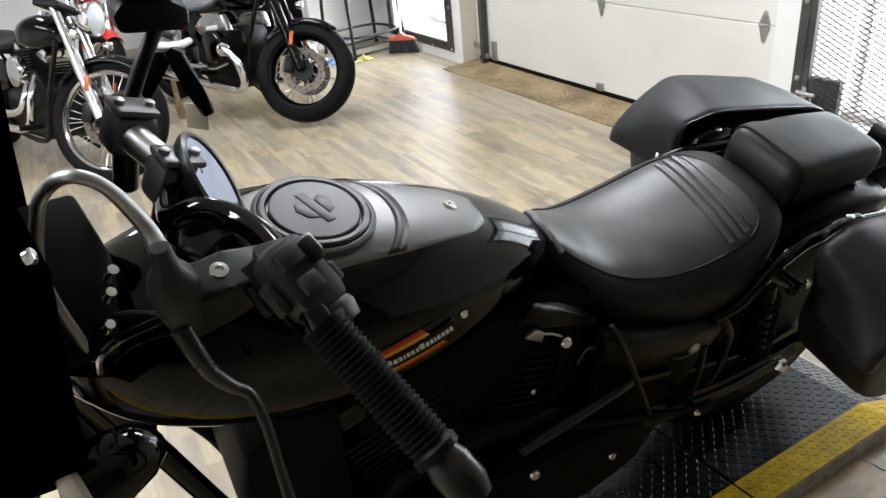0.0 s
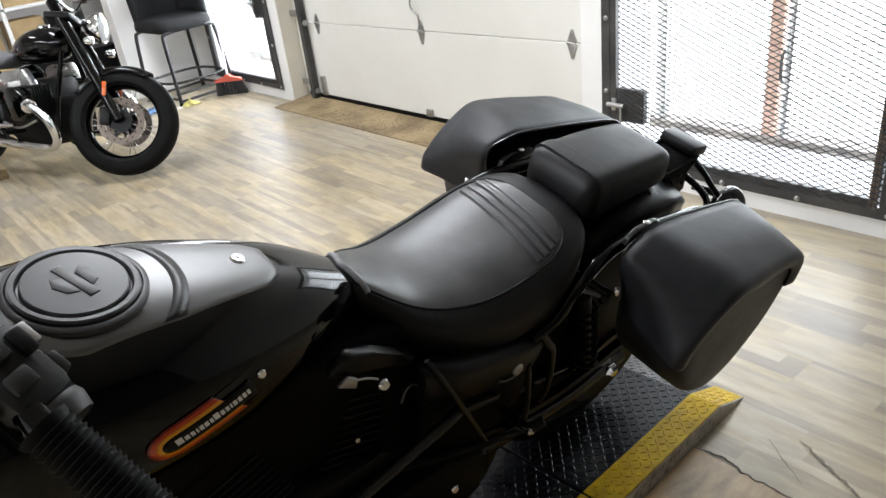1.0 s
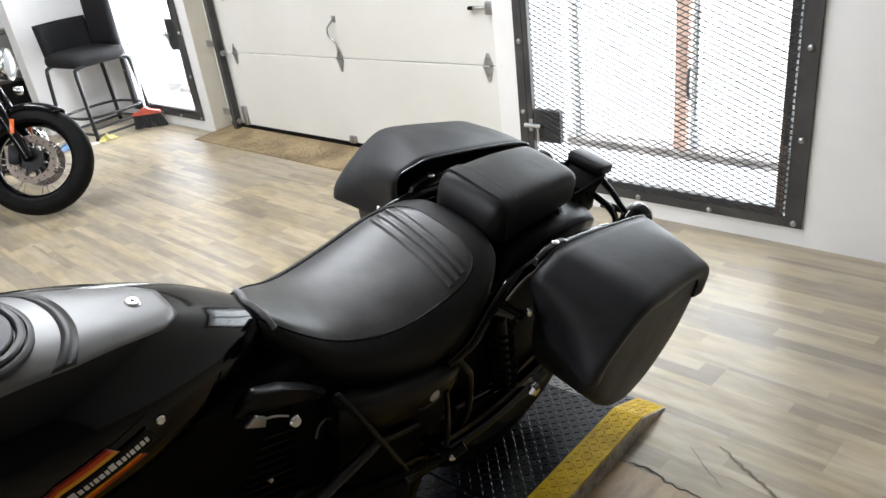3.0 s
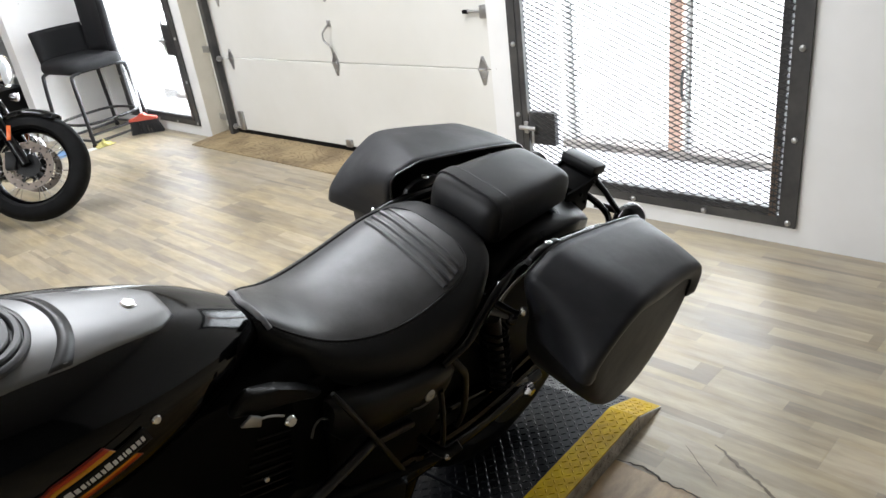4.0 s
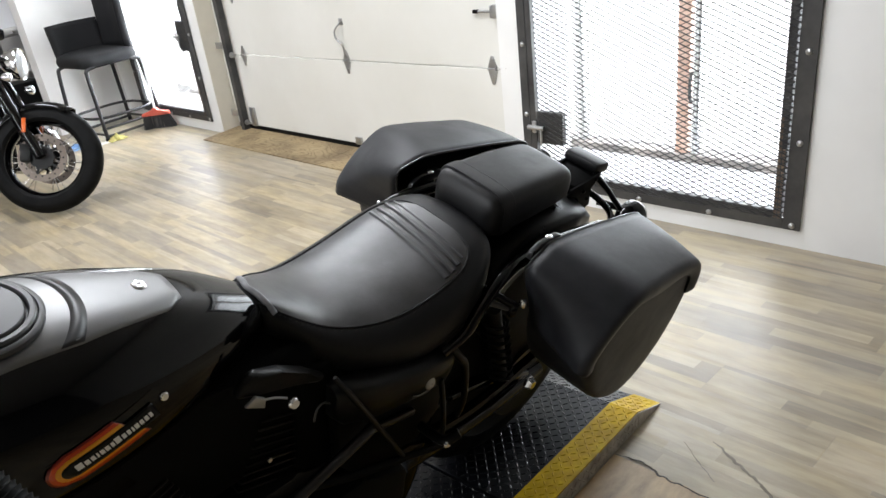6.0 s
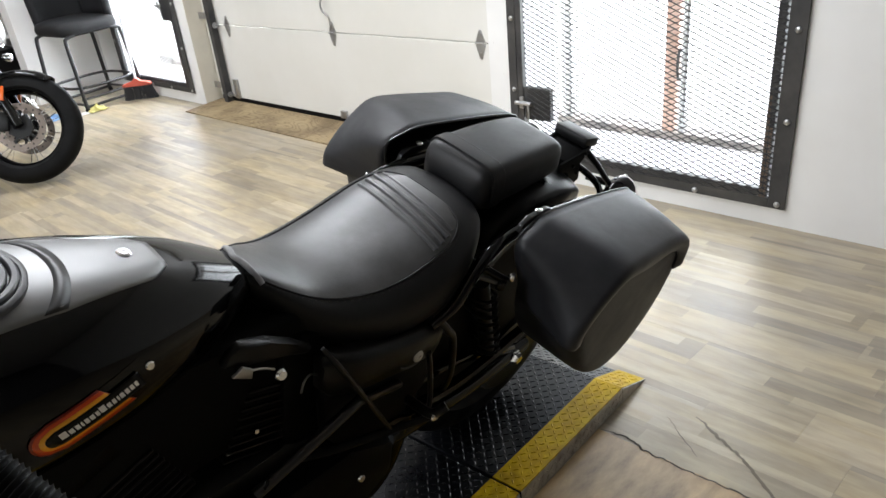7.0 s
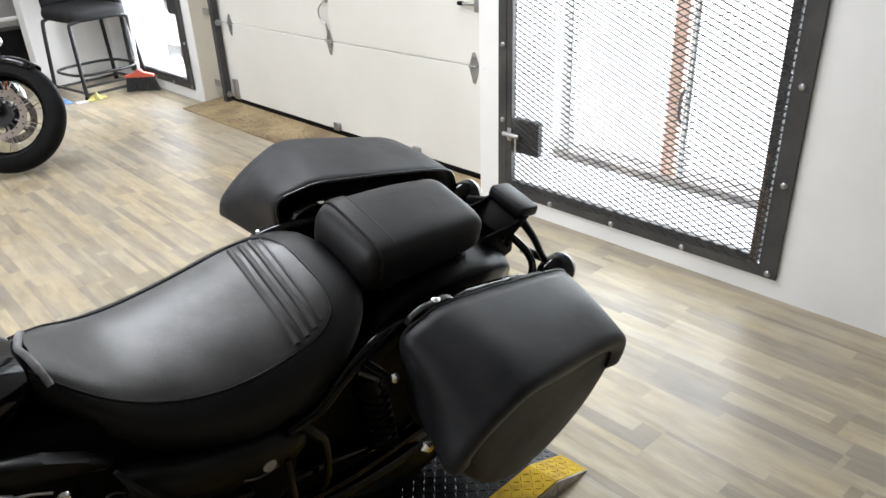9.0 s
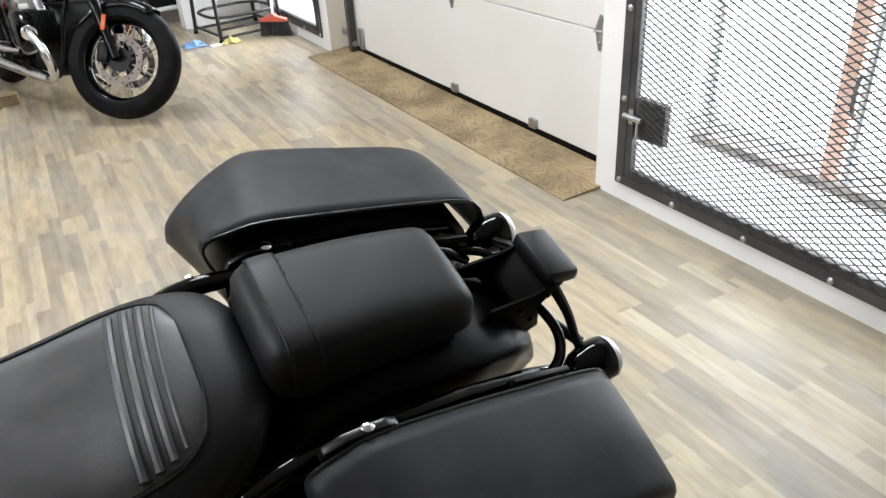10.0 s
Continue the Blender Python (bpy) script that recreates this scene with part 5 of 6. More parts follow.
part("perch_clamp", B((-0.034, -0.264, 1.27), (0.012, -0.236, 1.305), 0.007), PLASTIC, perch, "black perch clamp on the bar")
part("perch_pivot", Lz([(0, -0.04), (0.014, -0.036), (0.02, -0.014), (0.0225, 0.008), (0.019, 0.022), (0.011, 0.034), (0.0085, 0.052), (0, 0.053)], 24, axis_matrix((-0.107, -0.262, 1.298), (-0.05, 0.1, 1))), SWITCH, perch, "rounded lever pivot")
part("clutch_lever", T([(-0.112, -0.278, 1.272), (-0.106, -0.29, 1.248), (-0.098, -0.298, 1.225), (-0.084, -0.303, 1.202), (-0.071, -0.308, 1.188), (-0.065, -0.325, 1.158), (-0.064, -0.345, 1.118), (-0.063, -0.37, 1.07)], [0.0095, 0.0085, 0.0075, 0.0065, 0.0055, 0.0055, 0.0055, 0.0065], 10), SATIN, perch, "satin black clutch lever")
part("clutch_cable", T([(-0.109, -0.25, 1.335), (-0.115, -0.228, 1.354), (-0.133, -0.22, 1.392), (-0.153, -0.215, 1.407), (-0.172, -0.2, 1.393), (-0.19, -0.19, 1.36), (-0.21, -0.15, 1.25), (-0.2, -0.12, 1.1)], [0.0095, 0.0075, 0.006, 0.006, 0.006, 0.006, 0.006, 0.006], 10), STEEL, perch, "silver clutch cable")
part("cable", T([(-0.03, -0.24, 1.27), (-0.09, -0.2, 1.2), (-0.16, -0.13, 1.16), (-0.22, -0.09, 1.1)], 0.005, 8), RUBBER, bike)
part("cable", T([(-0.125, -0.24, 1.25), (-0.15, -0.22, 1.225), (-0.165, -0.2, 1.2), (-0.19, -0.14, 1.12), (-0.2, -0.1, 1.05)], 0.0045, 8), CHROME, bike, "bright cable")
for fx, fy, fz in ((-0.16, -0.19, 1.25), (-0.152, -0.2, 1.285), (-0.17, -0.2, 1.22)):
    part("cable_fitting", Lz([(0.0, -0.009), (0.004, -0.009), (0.005, -0.003), (0.0035, 0.004), (0.005, 0.008), (0, 0.009)], 12, axis_matrix((fx, fy, fz), (0.4, -0.3, 0.8))), CHROME, bike, "chrome cable fitting")
# round gauge behind the clamps
gm = axis_matrix((-0.017, 0.0, 1.198), (0.886, -0.174, 0.423))
gauge = part("gauge", Lz([(0, -0.035), (0.035, -0.032), (0.056, -0.018), (0.066, -0.004), (0.067, 0.004), (0.063, 0.007), (0.059, 0.006), (0.058, 0.003), (0, 0.003)], 48, gm), SATIN, bike, "round black gauge")
# the blue of reflected daylight is put into the glass's metallic colour
part("gauge_glass", Lz([(0.0585, 0.0032), (0.0585, 0.004), (0, 0.0052)], 40, gm), principled("blue_reflection_gauge_glass", (0.5, 0.6, 0.9), 0.04, 1.0), gauge, "reflective gauge glass with a blue reflection put into its colour")
# right side controls
res = part("brake_reservoir", P([(-0.055, 1.262), (0.04, 1.25), (0.044, 1.285), (0.02, 1.303), (-0.045, 1.308), (-0.06, 1.29)], 0.27, 0.33, 0.012), PLASTIC, bike, "black brake reservoir")
part("reservoir_cap", P([(-0.047, 1.31), (0.02, 1.304), (0.022, 1.311), (-0.045, 1.318)], 0.275, 0.325, 0.003), GLOSS, res, "gloss black reservoir cap")
rp = part("brake_perch", T([(-0.06, 0.27, 1.17), (-0.03, 0.28, 1.22), (0.0, 0.3, 1.255)], 0.011, 12), CAST, bike)
part("brake_lever", T([(-0.02, 0.3, 1.225), (0.005, 0.315, 1.212), (0.03, 0.335, 1.2), (0.05, 0.36, 1.19)], [0.008, 0.007, 0.006, 0.005], 10), STEEL, rp, "silver brake lever")
part("master_cylinder", P([(0.0, 1.222), (0.03, 1.2), (0.05, 1.13), (0.06, 1.085), (0.04, 1.08), (0.022, 1.13), (0.005, 1.19)], 0.31, 0.345, 0.006), CAST, rp, "black master cylinder")
part("price_tag", B((-0.018, -0.001, -0.028), (0.018, 0.001, 0.028), 0.0005, pose(0.038, 0.36, 1.055, 10, 8, -25)), principled("beige_card_tag", (0.8, 0.73, 0.6), 0.7), rp, "beige card tag")
part("throttle_housing", B((-0.026, -0.024, -0.04), (0.024, 0.024, 0.02), 0.011, axis_matrix((-0.068, 0.292, 1.137), Vector((0.08, 0.12, 0.02)))), PLASTIC, bike, "black throttle housing")
mir = part("mirror", Lz([(0, -0.03), (0.03, -0.026), (0.052, -0.012), (0.056, 0), (0.052, 0.003), (0, 0.003)], 32, axis_matrix((0.06, 0.33, 1.36), (0.95, -0.25, 0.15)) @ Matrix.Diagonal((1.0, 0.68, 1, 1))), GLOSS, bike, "black oval mirror")
part("mirror_stem", T([(0.01, 0.3, 1.3), (0.03, 0.31, 1.33), (0.05, 0.325, 1.35)], 0.006, 8), GLOSS, mir)

# ---- lift platform ----
lift = thing("lift_platform", pose(1.53, -0.1, 0, 0, 0, 3.3), "black diamond-plate motorcycle lift deck with worn yellow edge", "platform")
H, LEN, WID, GAP = 0.052, 2.75, 0.78, -0.5
for x0, x1 in ((-LEN, GAP - 0.004), (GAP + 0.004, 0.0)):
    part("deck", B((x0, 0.0, 0.004), (x1, WID, H), 0.003), DECK, lift, smooth=False)
    part("edge_stripe", B((x0, -0.002, H - 0.003), (x1, 0.088, H + 0.0012)), YELLOW, lift, "chipped yellow edge stripe", smooth=False)
    part("side_skirt", B((x0, -0.004, 0.0), (x1, -0.002, H - 0.003)), BARE, lift, "bare diamond-plate side", smooth=False)
part("ramp_end", P([(0.0, 0.0), (0.128, 0.0), (0.0, H)], 0.088, WID), DECK, lift, smooth=False)
part("ramp_stripe", P([(0.0, 0.0), (0.135, 0.0), (0.0, H + 0.001)], -0.002, 0.088), YELLOW, lift, smooth=False)
part("ramp_skirt", P([(0.0, 0.0), (0.135, 0.0), (0.0, H - 0.002)], -0.005, -0.002), BARE, lift, smooth=False)


def treads(name, x0, x1, y0, y1, mat, place, step=0.0195):
    """Raised lozenges of diamond plate, turned by turns, laid by place(x, y, lift)."""
    verts, faces = [], []
    nx, ny = int((x1 - x0) / step), int((y1 - y0) / step)
    for i in range(nx + 1):
        for j in range(ny + 1):
            cx, cy = x0 + (i + 0.5) * step, y0 + (j + 0.5) * step
            if cx > x1 or cy > y1:
                continue
            a = radians(45 if (i + j) % 2 else -45)
            ca, sa = math.cos(a), math.sin(a)
            k = len(verts)
            for u, v, h in ((-0.0085, 0, 0), (-0.004, -0.0023, 0), (0.004, -0.0023, 0), (0.0085, 0, 0), (0.004, 0.0023, 0), (-0.004, 0.0023, 0), (-0.0048, 0, 0.0019), (0.0048, 0, 0.0019)):
                verts.append(place(cx + u * ca - v * sa, cy + u * sa + v * ca, h))
            faces += [(k, k + 1, k + 6), (k + 1, k + 2, k + 7, k + 6), (k + 2, k + 3, k + 7), (k + 3, k + 4, k + 7), (k + 4, k + 5, k + 6, k + 7), (k + 5, k, k + 6)]
    me = bpy.data.meshes.new(name)
    me.from_pydata(verts, [], faces)
    me.materials.append(mat)
    ob = new(name, me)
    ob.parent = lift
    return tagged(ob, kind="stuff")


flat = lambda x, y, h: (x, y, H + h)
for x0, x1 in ((-2.0, GAP - 0.008), (GAP + 0.008, -0.004)):
    treads("deck_treads", x0, x1, 0.09, WID, DECK, flat)
    treads("stripe_treads", x0, x1, 0.004, 0.084, YELLOW, lambda x, y, h: (x, y, H + 0.0012 + h))
    treads("skirt_treads", x0, x1, 0.004, H - 0.004, BARE, lambda x, y, h: (x, -0.004 - h, y), 0.0195)
treads("ramp_treads", 0.003, 0.125, 0.09, WID, DECK, lambda x, y, h: (x, y, H * (1 - x / 0.128) + h))
treads("ramp_treads", 0.003, 0.12, 0.004, 0.084, YELLOW, lambda x, y, h: (x, y, (H + 0.001) * (1 - x / 0.135) + h))

# ---- parked motorcycles ----


def moved(bm, m):
    bmesh.ops.transform(bm, matrix=m, verts=bm.verts)
    return bm


def fender_sheet(cx, cz, r, a0, a1, half, depth, n=16):
    b = bmesh.new()
    g = []
    for a in np.linspace(a0, a1, n):
        c = Vector((cx - r * math.cos(radians(a)), 0, cz + r * math.sin(radians(a))))
        inn = (Vector((cx, 0, cz)) - c).normalized()
        g.append([c + inn * depth * abs(k) ** 3 + Vector((0, half * k, 0)) for k in np.linspace(-1, 1, 9)])
    return sheet(b, g)


SEATGREY = bumped(principled("grey_vinyl_seat", (0.1, 0.1, 0.105), 0.5), 300, 0.2, 0.001)
ALLOY = noise_on(principled("brushed_alloy", (0.5, 0.5, 0.5), 0.3, 1.0), "Roughness", 18, 0.22, 0.4)


def cruiser(m, label, paint, steer, boxer, R=0.325, rim=0.235, tw=0.125, rim_mat=None, spokes=28, fork_mat=None, lean=8):
    """A parked cruiser; x runs back from the front tyre's foot, y to its right."""
    c = thing("parked_motorcycle", m, label, "motorcycle", "parked motorcycles")
    ax = Vector((0.5, 0, 0.866))
    piv = Vector((0.03, 0, R))
    S = Matrix.Translation(piv) @ Matrix.Rotation(radians(steer), 4, ax) @ Matrix.Translation(-piv)
    fm = fork_mat or GLOSS
    wheel(c, S @ Matrix.Translation((0, 0, R)) @ SIDE, R, rim, tw, spokes=spokes, disc=0.15, rim_mat=rim_mat)
    part("front_fender", moved(fender_sheet(0, R, R + 0.022, 62, 150, 0.075, 0.05), S), paint, c, "painted front fender").modifiers.new("thick", "SOLIDIFY").thickness = 0.004
    for s in (-1, 1):
        part("fork_leg", moved(T([(0.0, s * 0.1, R), (0.2, s * 0.1, R + 0.35)], 0.033, 14, curve=False), S), GLOSS if fm is GLOSS else ALLOY, c, "fork leg")
        part("fork_tube", moved(T([(0.2, s * 0.1, R + 0.35), (0.43, s * 0.1, R + 0.75)], 0.026 if fm is not GLOSS else 0.036, 14, curve=False), S), fm, c, "fork tube")
        part("reflector", moved(B((0.07, s * 0.135, R + 0.15), (0.095, s * 0.143, R + 0.24), 0.003, None), S), AMBER, c, "amber fork reflector")
        part("brake_caliper", moved(B((0.06, s * 0.062, R - 0.03), (0.13, s * 0.1, R + 0.09), 0.012), S), CAST, c)
        part("turn_signal", moved(Lz([(0, -0.04), (0.02, -0.03), (0.03, 0), (0.026, 0.02), (0, 0.028)], 18, axis_matrix((0.16, s * 0.17, 0.83), (-1, 0, 0))), S), CHROME, c, "chrome turn signal")
    hl = part("headlight", moved(Lz([(0, -0.1), (0.05, -0.095), (0.085, -0.05), (0.1, 0.0), (0.103, 0.02), (0.098, 0.03), (0.09, 0.02), (0, 0.015)], 32, axis_matrix((0.17, 0, 0.955), (-1, 0, 0.05))), S), CHROME, c, "round chrome headlight")
    part("lens", moved(Lz([(0.092, 0.02), (0.08, 0.034), (0.05, 0.043), (0, 0.046)], 32, axis_matrix((0.17, 0, 0.955), (-1, 0, 0.05))), S), principled("headlight_lens", (0.7, 0.75, 0.8), 0.06, coat=1.0), hl)
    part("triple_clamp", moved(B((0.3, -0.15, 0.98), (0.46, 0.15, 1.02), 0.01), S), CAST, c)
    part("handlebar", moved(T([(0.66, -0.42, 1.03), (0.52, -0.33, 1.1), (0.4, -0.15, 1.1), (0.38, 0, 1.08), (0.4, 0.15, 1.1), (0.52, 0.33, 1.1), (0.66, 0.42, 1.03)], 0.0135, 12), S), CHROME, c, "chrome handlebar")
    for s in (-1, 1):
        part("hand_grip", moved(T([(0.55, s * 0.35, 1.09), (0.66, s * 0.42, 1.03)], 0.019, 12, curve=False), S), RUBBER, c)
        part("lever", moved(T([(0.47, s * 0.28, 1.09), (0.54, s * 0.38, 1.05), (0.6, s * 0.43, 1.0)], 0.007, 8), S), CHROME, c)
        mir = part("mirror", moved(Lz([(0, -0.025), (0.045, -0.02), (0.058, 0), (0, 0.003)], 24, axis_matrix((0.42, s * 0.34, 1.25), (1, -s * 0.2, 0)) @ Matrix.Diagonal((1, 0.7, 1, 1))), S), GLOSS, c)
        part("mirror_stem", moved(T([(0.47, s * 0.28, 1.1), (0.44, s * 0.31, 1.17), (0.42, s * 0.34, 1.24)], 0.006, 8), S), GLOSS, mir)
    tk = [(0.42, 0.04, 0.9, 0.8), (0.48, 0.1, 0.945, 0.76), (0.58, 0.15, 0.965, 0.735), (0.7, 0.155, 0.955, 0.73), (0.82, 0.125, 0.915, 0.73), (0.92, 0.08, 0.86, 0.74), (0.98, 0.035, 0.81, 0.75)]
    part("fuel_tank", body_loft(tk, np.linspace(0.42, 0.98, 22), 0.45, 2.4, 2.4, 28), paint, c, "painted fuel tank")
    part("filler_cap", Lz([(0.04, 0), (0.04, 0.012), (0.032, 0.018), (0, 0.019)], 24, axis_matrix((0.62, 0, 0.962), (0.02, 0, 1))), CHROME, c)
    sk = [(0.94, 0.07, 0.82, 0.76), (1.0, 0.12, 0.8, 0.72), (1.12, 0.155, 0.785, 0.7), (1.24, 0.16, 0.8, 0.71), (1.36, 0.13, 0.835, 0.74), (1.44, 0.1, 0.84, 0.77), (1.5, 0.06, 0.82, 0.78)]
    part("rider_seat", body_loft(sk, np.linspace(0.94, 1.5, 20), 0.5, 2.8, 2.4, 24), SEATGREY if boxer else LEATHER, c, "vinyl rider seat")
    RX = 1.73
    wheel(c, Matrix.Translation((RX, 0, 0.325)) @ SIDE, 0.325, 0.205, 0.17, spokes=0 if not boxer else 24, cast=0 if boxer else 6, disc=0.13)
    part("rear_fender", fender_sheet(RX, 0.325, 0.37, 30, 170, 0.11, 0.08, 20), paint, c, "painted rear fender").modifiers.new("thick", "SOLIDIFY").thickness = 0.004
    part("tail_light", Lz([(0, -0.03), (0.03, -0.02), (0.035, 0.01), (0, 0.02)], 18, axis_matrix((2.06, 0, 0.55), (1, 0, 0.2))), RED, c)
    for s in (-1, 1):
        part("frame_tube", T([(0.42, s * 0.04, 0.82), (0.46, s * 0.12, 0.5), (0.55, s * 0.14, 0.22), (0.9, s * 0.14, 0.2), (1.2, s * 0.14, 0.28), (1.35, s * 0.13, 0.5), (1.55, s * 0.12, 0.66), (1.75, s * 0.12, 0.7)], 0.017, 10), paint if boxer else CAST, c, "frame tube")
        part("swingarm", T([(1.2, s * 0.13, 0.34), (RX, s * 0.125, 0.325)], 0.026, 12, curve=False), GLOSS, c)
        part("damper", T([(1.42, s * 0.15, 0.62), (1.62, s * 0.15, 0.38)], 0.022, 12, curve=False), CAST, c)
        part("foot_peg", T([(0.85 if boxer else 0.55, s * 0.16, 0.3), (0.85 if boxer else 0.55, s * 0.3, 0.31)], 0.018, 10, curve=False), RUBBER, c)
        part("side_cover", P([(0.98, 0.5), (1.2, 0.45), (1.32, 0.52), (1.3, 0.68), (1.05, 0.72), (0.96, 0.66)], s * 0.12, s * 0.16, 0.014), paint, c)
    case = part("crankcase", P([(0.46, 0.28), (0.56, 0.2), (1.0, 0.2), (1.14, 0.3), (1.12, 0.5), (0.98, 0.62), (0.6, 0.64), (0.48, 0.52)], -0.13, 0.13, 0.025), CAST, c, "black crankcase")
    if boxer:
        for s in (-1, 1):
            cyl = part("cylinder", B((0.5, min(s * 0.12, s * 0.27), 0.42), (0.68, max(s * 0.12, s * 0.27), 0.6), 0.02), CAST, c, "finned boxer cylinder")
            for k in range(7):
                y0 = s * (0.14 + 0.018 * k)
                part("fin", B((0.485, min(y0, y0 + s * 0.006), 0.405), (0.695, max(y0, y0 + s * 0.006), 0.615), 0.003), CAST, cyl)
            part("valve_cover", P([(0.48, 0.44), (0.55, 0.4), (0.65, 0.4), (0.7, 0.46), (0.7, 0.56), (0.64, 0.62), (0.55, 0.62), (0.48, 0.57)], s * 0.27, s * 0.35, 0.02), GLOSS, cyl, "black valve cover")
            part("intake_cover", P([(0.58, 0.6), (0.95, 0.56), (1.02, 0.62), (0.9, 0.7), (0.66, 0.72)], s * 0.14, s * 0.2, 0.015), ALLOY, c, "brushed alloy intake cover")
            part("cover_badge", P([(0.7, 0.615), (0.84, 0.6), (0.84, 0.63), (0.7, 0.645)], s * 0.2, s * 0.206, 0.001), BADGEWHITE, c, "plain pale badge")
            part("pipe_nut", Lz([(0.042, 0), (0.046, 0.008), (0.046, 0.03), (0.04, 0.036), (0.03, 0.036)], 16, axis_matrix((0.5, s * 0.31, 0.5), (-1, s * 0.3, -0.1))), CHROME, c, "finned exhaust nut")
            part("exhaust", T([(0.5, s * 0.31, 0.5), (0.4, s * 0.335, 0.49), (0.3, s * 0.33, 0.42), (0.29, s * 0.295, 0.3), (0.4, s * 0.26, 0.225), (0.6, s * 0.25, 0.215), (1.1, s * 0.25, 0.235), (1.7, s * 0.26, 0.27), (2.25, s * 0.27, 0.32)], [0.027, 0.027, 0.027, 0.027, 0.027, 0.028, 0.032, 0.045, 0.04], 16), CHROME, c, "long chrome exhaust")
            part("heat_shield", T([(0.75, s * 0.28, 0.36), (1.1, s * 0.28, 0.345), (1.5, s * 0.28, 0.34)], [0.012, 0.022, 0.02], 12), CHROME, c, "chrome pipe above the exhaust")
            part("linkage", T([(0.62, s * 0.2, 0.38), (0.8, s * 0.22, 0.33), (1.0, s * 0.2, 0.36)], 0.008, 8), ALLOY, c)
            part("throttle_body", Lz([(0.03, -0.05), (0.034, -0.03), (0.03, 0.0), (0.034, 0.04), (0.02, 0.05)], 18, axis_matrix((0.78, s * 0.2, 0.52), (1, 0, 0.1))), CAST, c)
    else:
        for x0, tl in ((0.66, -22), (0.86, 22)):
            cm = pose(x0, 0, 0.56, 0, tl, 0)
            cyl = part("cylinder", B((-0.07, -0.08, 0), (0.07, 0.08, 0.18), 0.02, cm), ALLOY, c, "finned cylinder")
            for k in range(8):
                part("fin", B((-0.085, -0.095, 0.012 + k * 0.02), (0.085, 0.095, 0.018 + k * 0.02), 0.002, cm), CAST, cyl)
            part("rocker_cover", B((-0.08, -0.09, 0.18), (0.08, 0.09, 0.24), 0.018, cm), CHROME, cyl, "chrome rocker cover")
        part("air_cleaner", Lz([(0, -0.02), (0.09, -0.02), (0.1, 0.01), (0.09, 0.045), (0.03, 0.055), (0, 0.055)], 32, axis_matrix((0.76, 0.15, 0.62), (0, 1, 0))), CHROME, c, "round chrome air cleaner")
        part("primary_cover", P([(0.5, 0.33), (0.62, 0.24), (1.1, 0.26), (1.18, 0.36), (1.08, 0.46), (0.6, 0.5)], -0.2, -0.13, 0.02), GLOSS, c)
        for dz in (0.0, 0.09):
            part("exhaust", T([(0.62 + dz, 0.12, 0.6), (0.55 + dz, 0.2, 0.48), (0.62 + dz, 0.22, 0.3 + dz), (1.0, 0.22, 0.26 + dz), (1.6, 0.23, 0.28 + dz), (2.05, 0.24, 0.3 + dz)], [0.02, 0.022, 0.024, 0.03, 0.038, 0.036], 14), CHROME, c, "chrome exhaust")
    sl = math.sin(radians(lean))
    part("side_stand", T([(0.9, -0.13, 0.22), (0.86, -0.22, 0.12), (0.82, -0.3, 0.045)], 0.013, 10), CAST, c, "side stand, down")
    return c


cruiser(pose(1.29, 4.09, 0, 8, 0, 110.7), "black boxer cruiser parked with its wheel turned", GLOSS, 38, True, 0.345, 0.245, 0.145)
cruiser(pose(-0.02, 3.84, 0, 8, 0, 112), "black cruiser with chrome fork and spoked wheel, parked", GLOSS, 36, False, 0.368, 0.302, 0.085, CHROME, 36, CHROME)
cruiser(pose(0.1, 5.78, 0, 8, 0, 86), "red cruiser parked behind the black ones", RED, 30, False, 0.325, 0.235, 0.12, CHROME, 28, CHROME)
wood = tagged(obj("timber_offcut", B((0.56, 5.0, 0.0), (0.7, 5.12, 0.07), 0.004), PLY), "pale timber offcut on the floor", "timber")
tagged(obj("timber_offcut", B((0.56, 4.97, 0.0), (0.595, 5.0, 0.3), 0.004), PLY), "pale timber offcut standing on the floor", "timber")

# ---- far corner ----
stool = thing("stool", pose(2.26, 5.66, 0, 0, 0, 7) @ Matrix.Diagonal((1.2, 1.2, 1.09, 1)), "tall black fabric stool with tube frame and foot ring", "chair")
S0, SZ = 0.46, 0.565
bm = bmesh.new()
loops = []
for z, g in ((SZ, 0.02), (SZ + 0.012, 0.004), (SZ + 0.03, 0.0), (SZ + 0.06, 0.004), (SZ + 0.08, 0.018), (SZ + 0.092, 0.05), (SZ + 0.097, 0.1)):
    loop = []
    for i in range(32):
        a = 2 * math.pi * i / 32
        cx, cy = math.cos(a), math.sin(a)
        r = S0 / 2 - g
        loop.append((S0 / 2 + r * math.copysign(abs(cx) ** 0.4, cx), S0 / 2 + r * math.copysign(abs(cy) ** 0.4, cy), z + 0.012 * cy))
    loops.append(loop)
rings(bm, loops)
part("seat", bm, CHAIRFAB, stool, "padded black seat")
for x, y, tx, ty in ((0.02, 0.02, 0.0, -0.02), (S0 - 0.02, 0.02, S0, -0.02), (0.02, S0 - 0.02, -0.01, S0), (S0 - 0.02, S0 - 0.02, S0, S0)):
    mx = x + (S0 / 2 - x) * 0.35
    part("leg", T([(tx, ty, 0.0), (tx + (x - tx) * 0.5, ty + (y - ty) * 0.5, SZ * 0.5), (x, y, SZ - 0.05), (x + (mx - x) * 0.25, y, SZ - 0.012), (mx, y, SZ)], 0.0135, 10, 5), BLACKTUBE, stool)
    part("foot", T([(tx, ty, 0.0), (tx, ty, 0.02)], 0.016, 10, curve=False), RUBBER, stool)
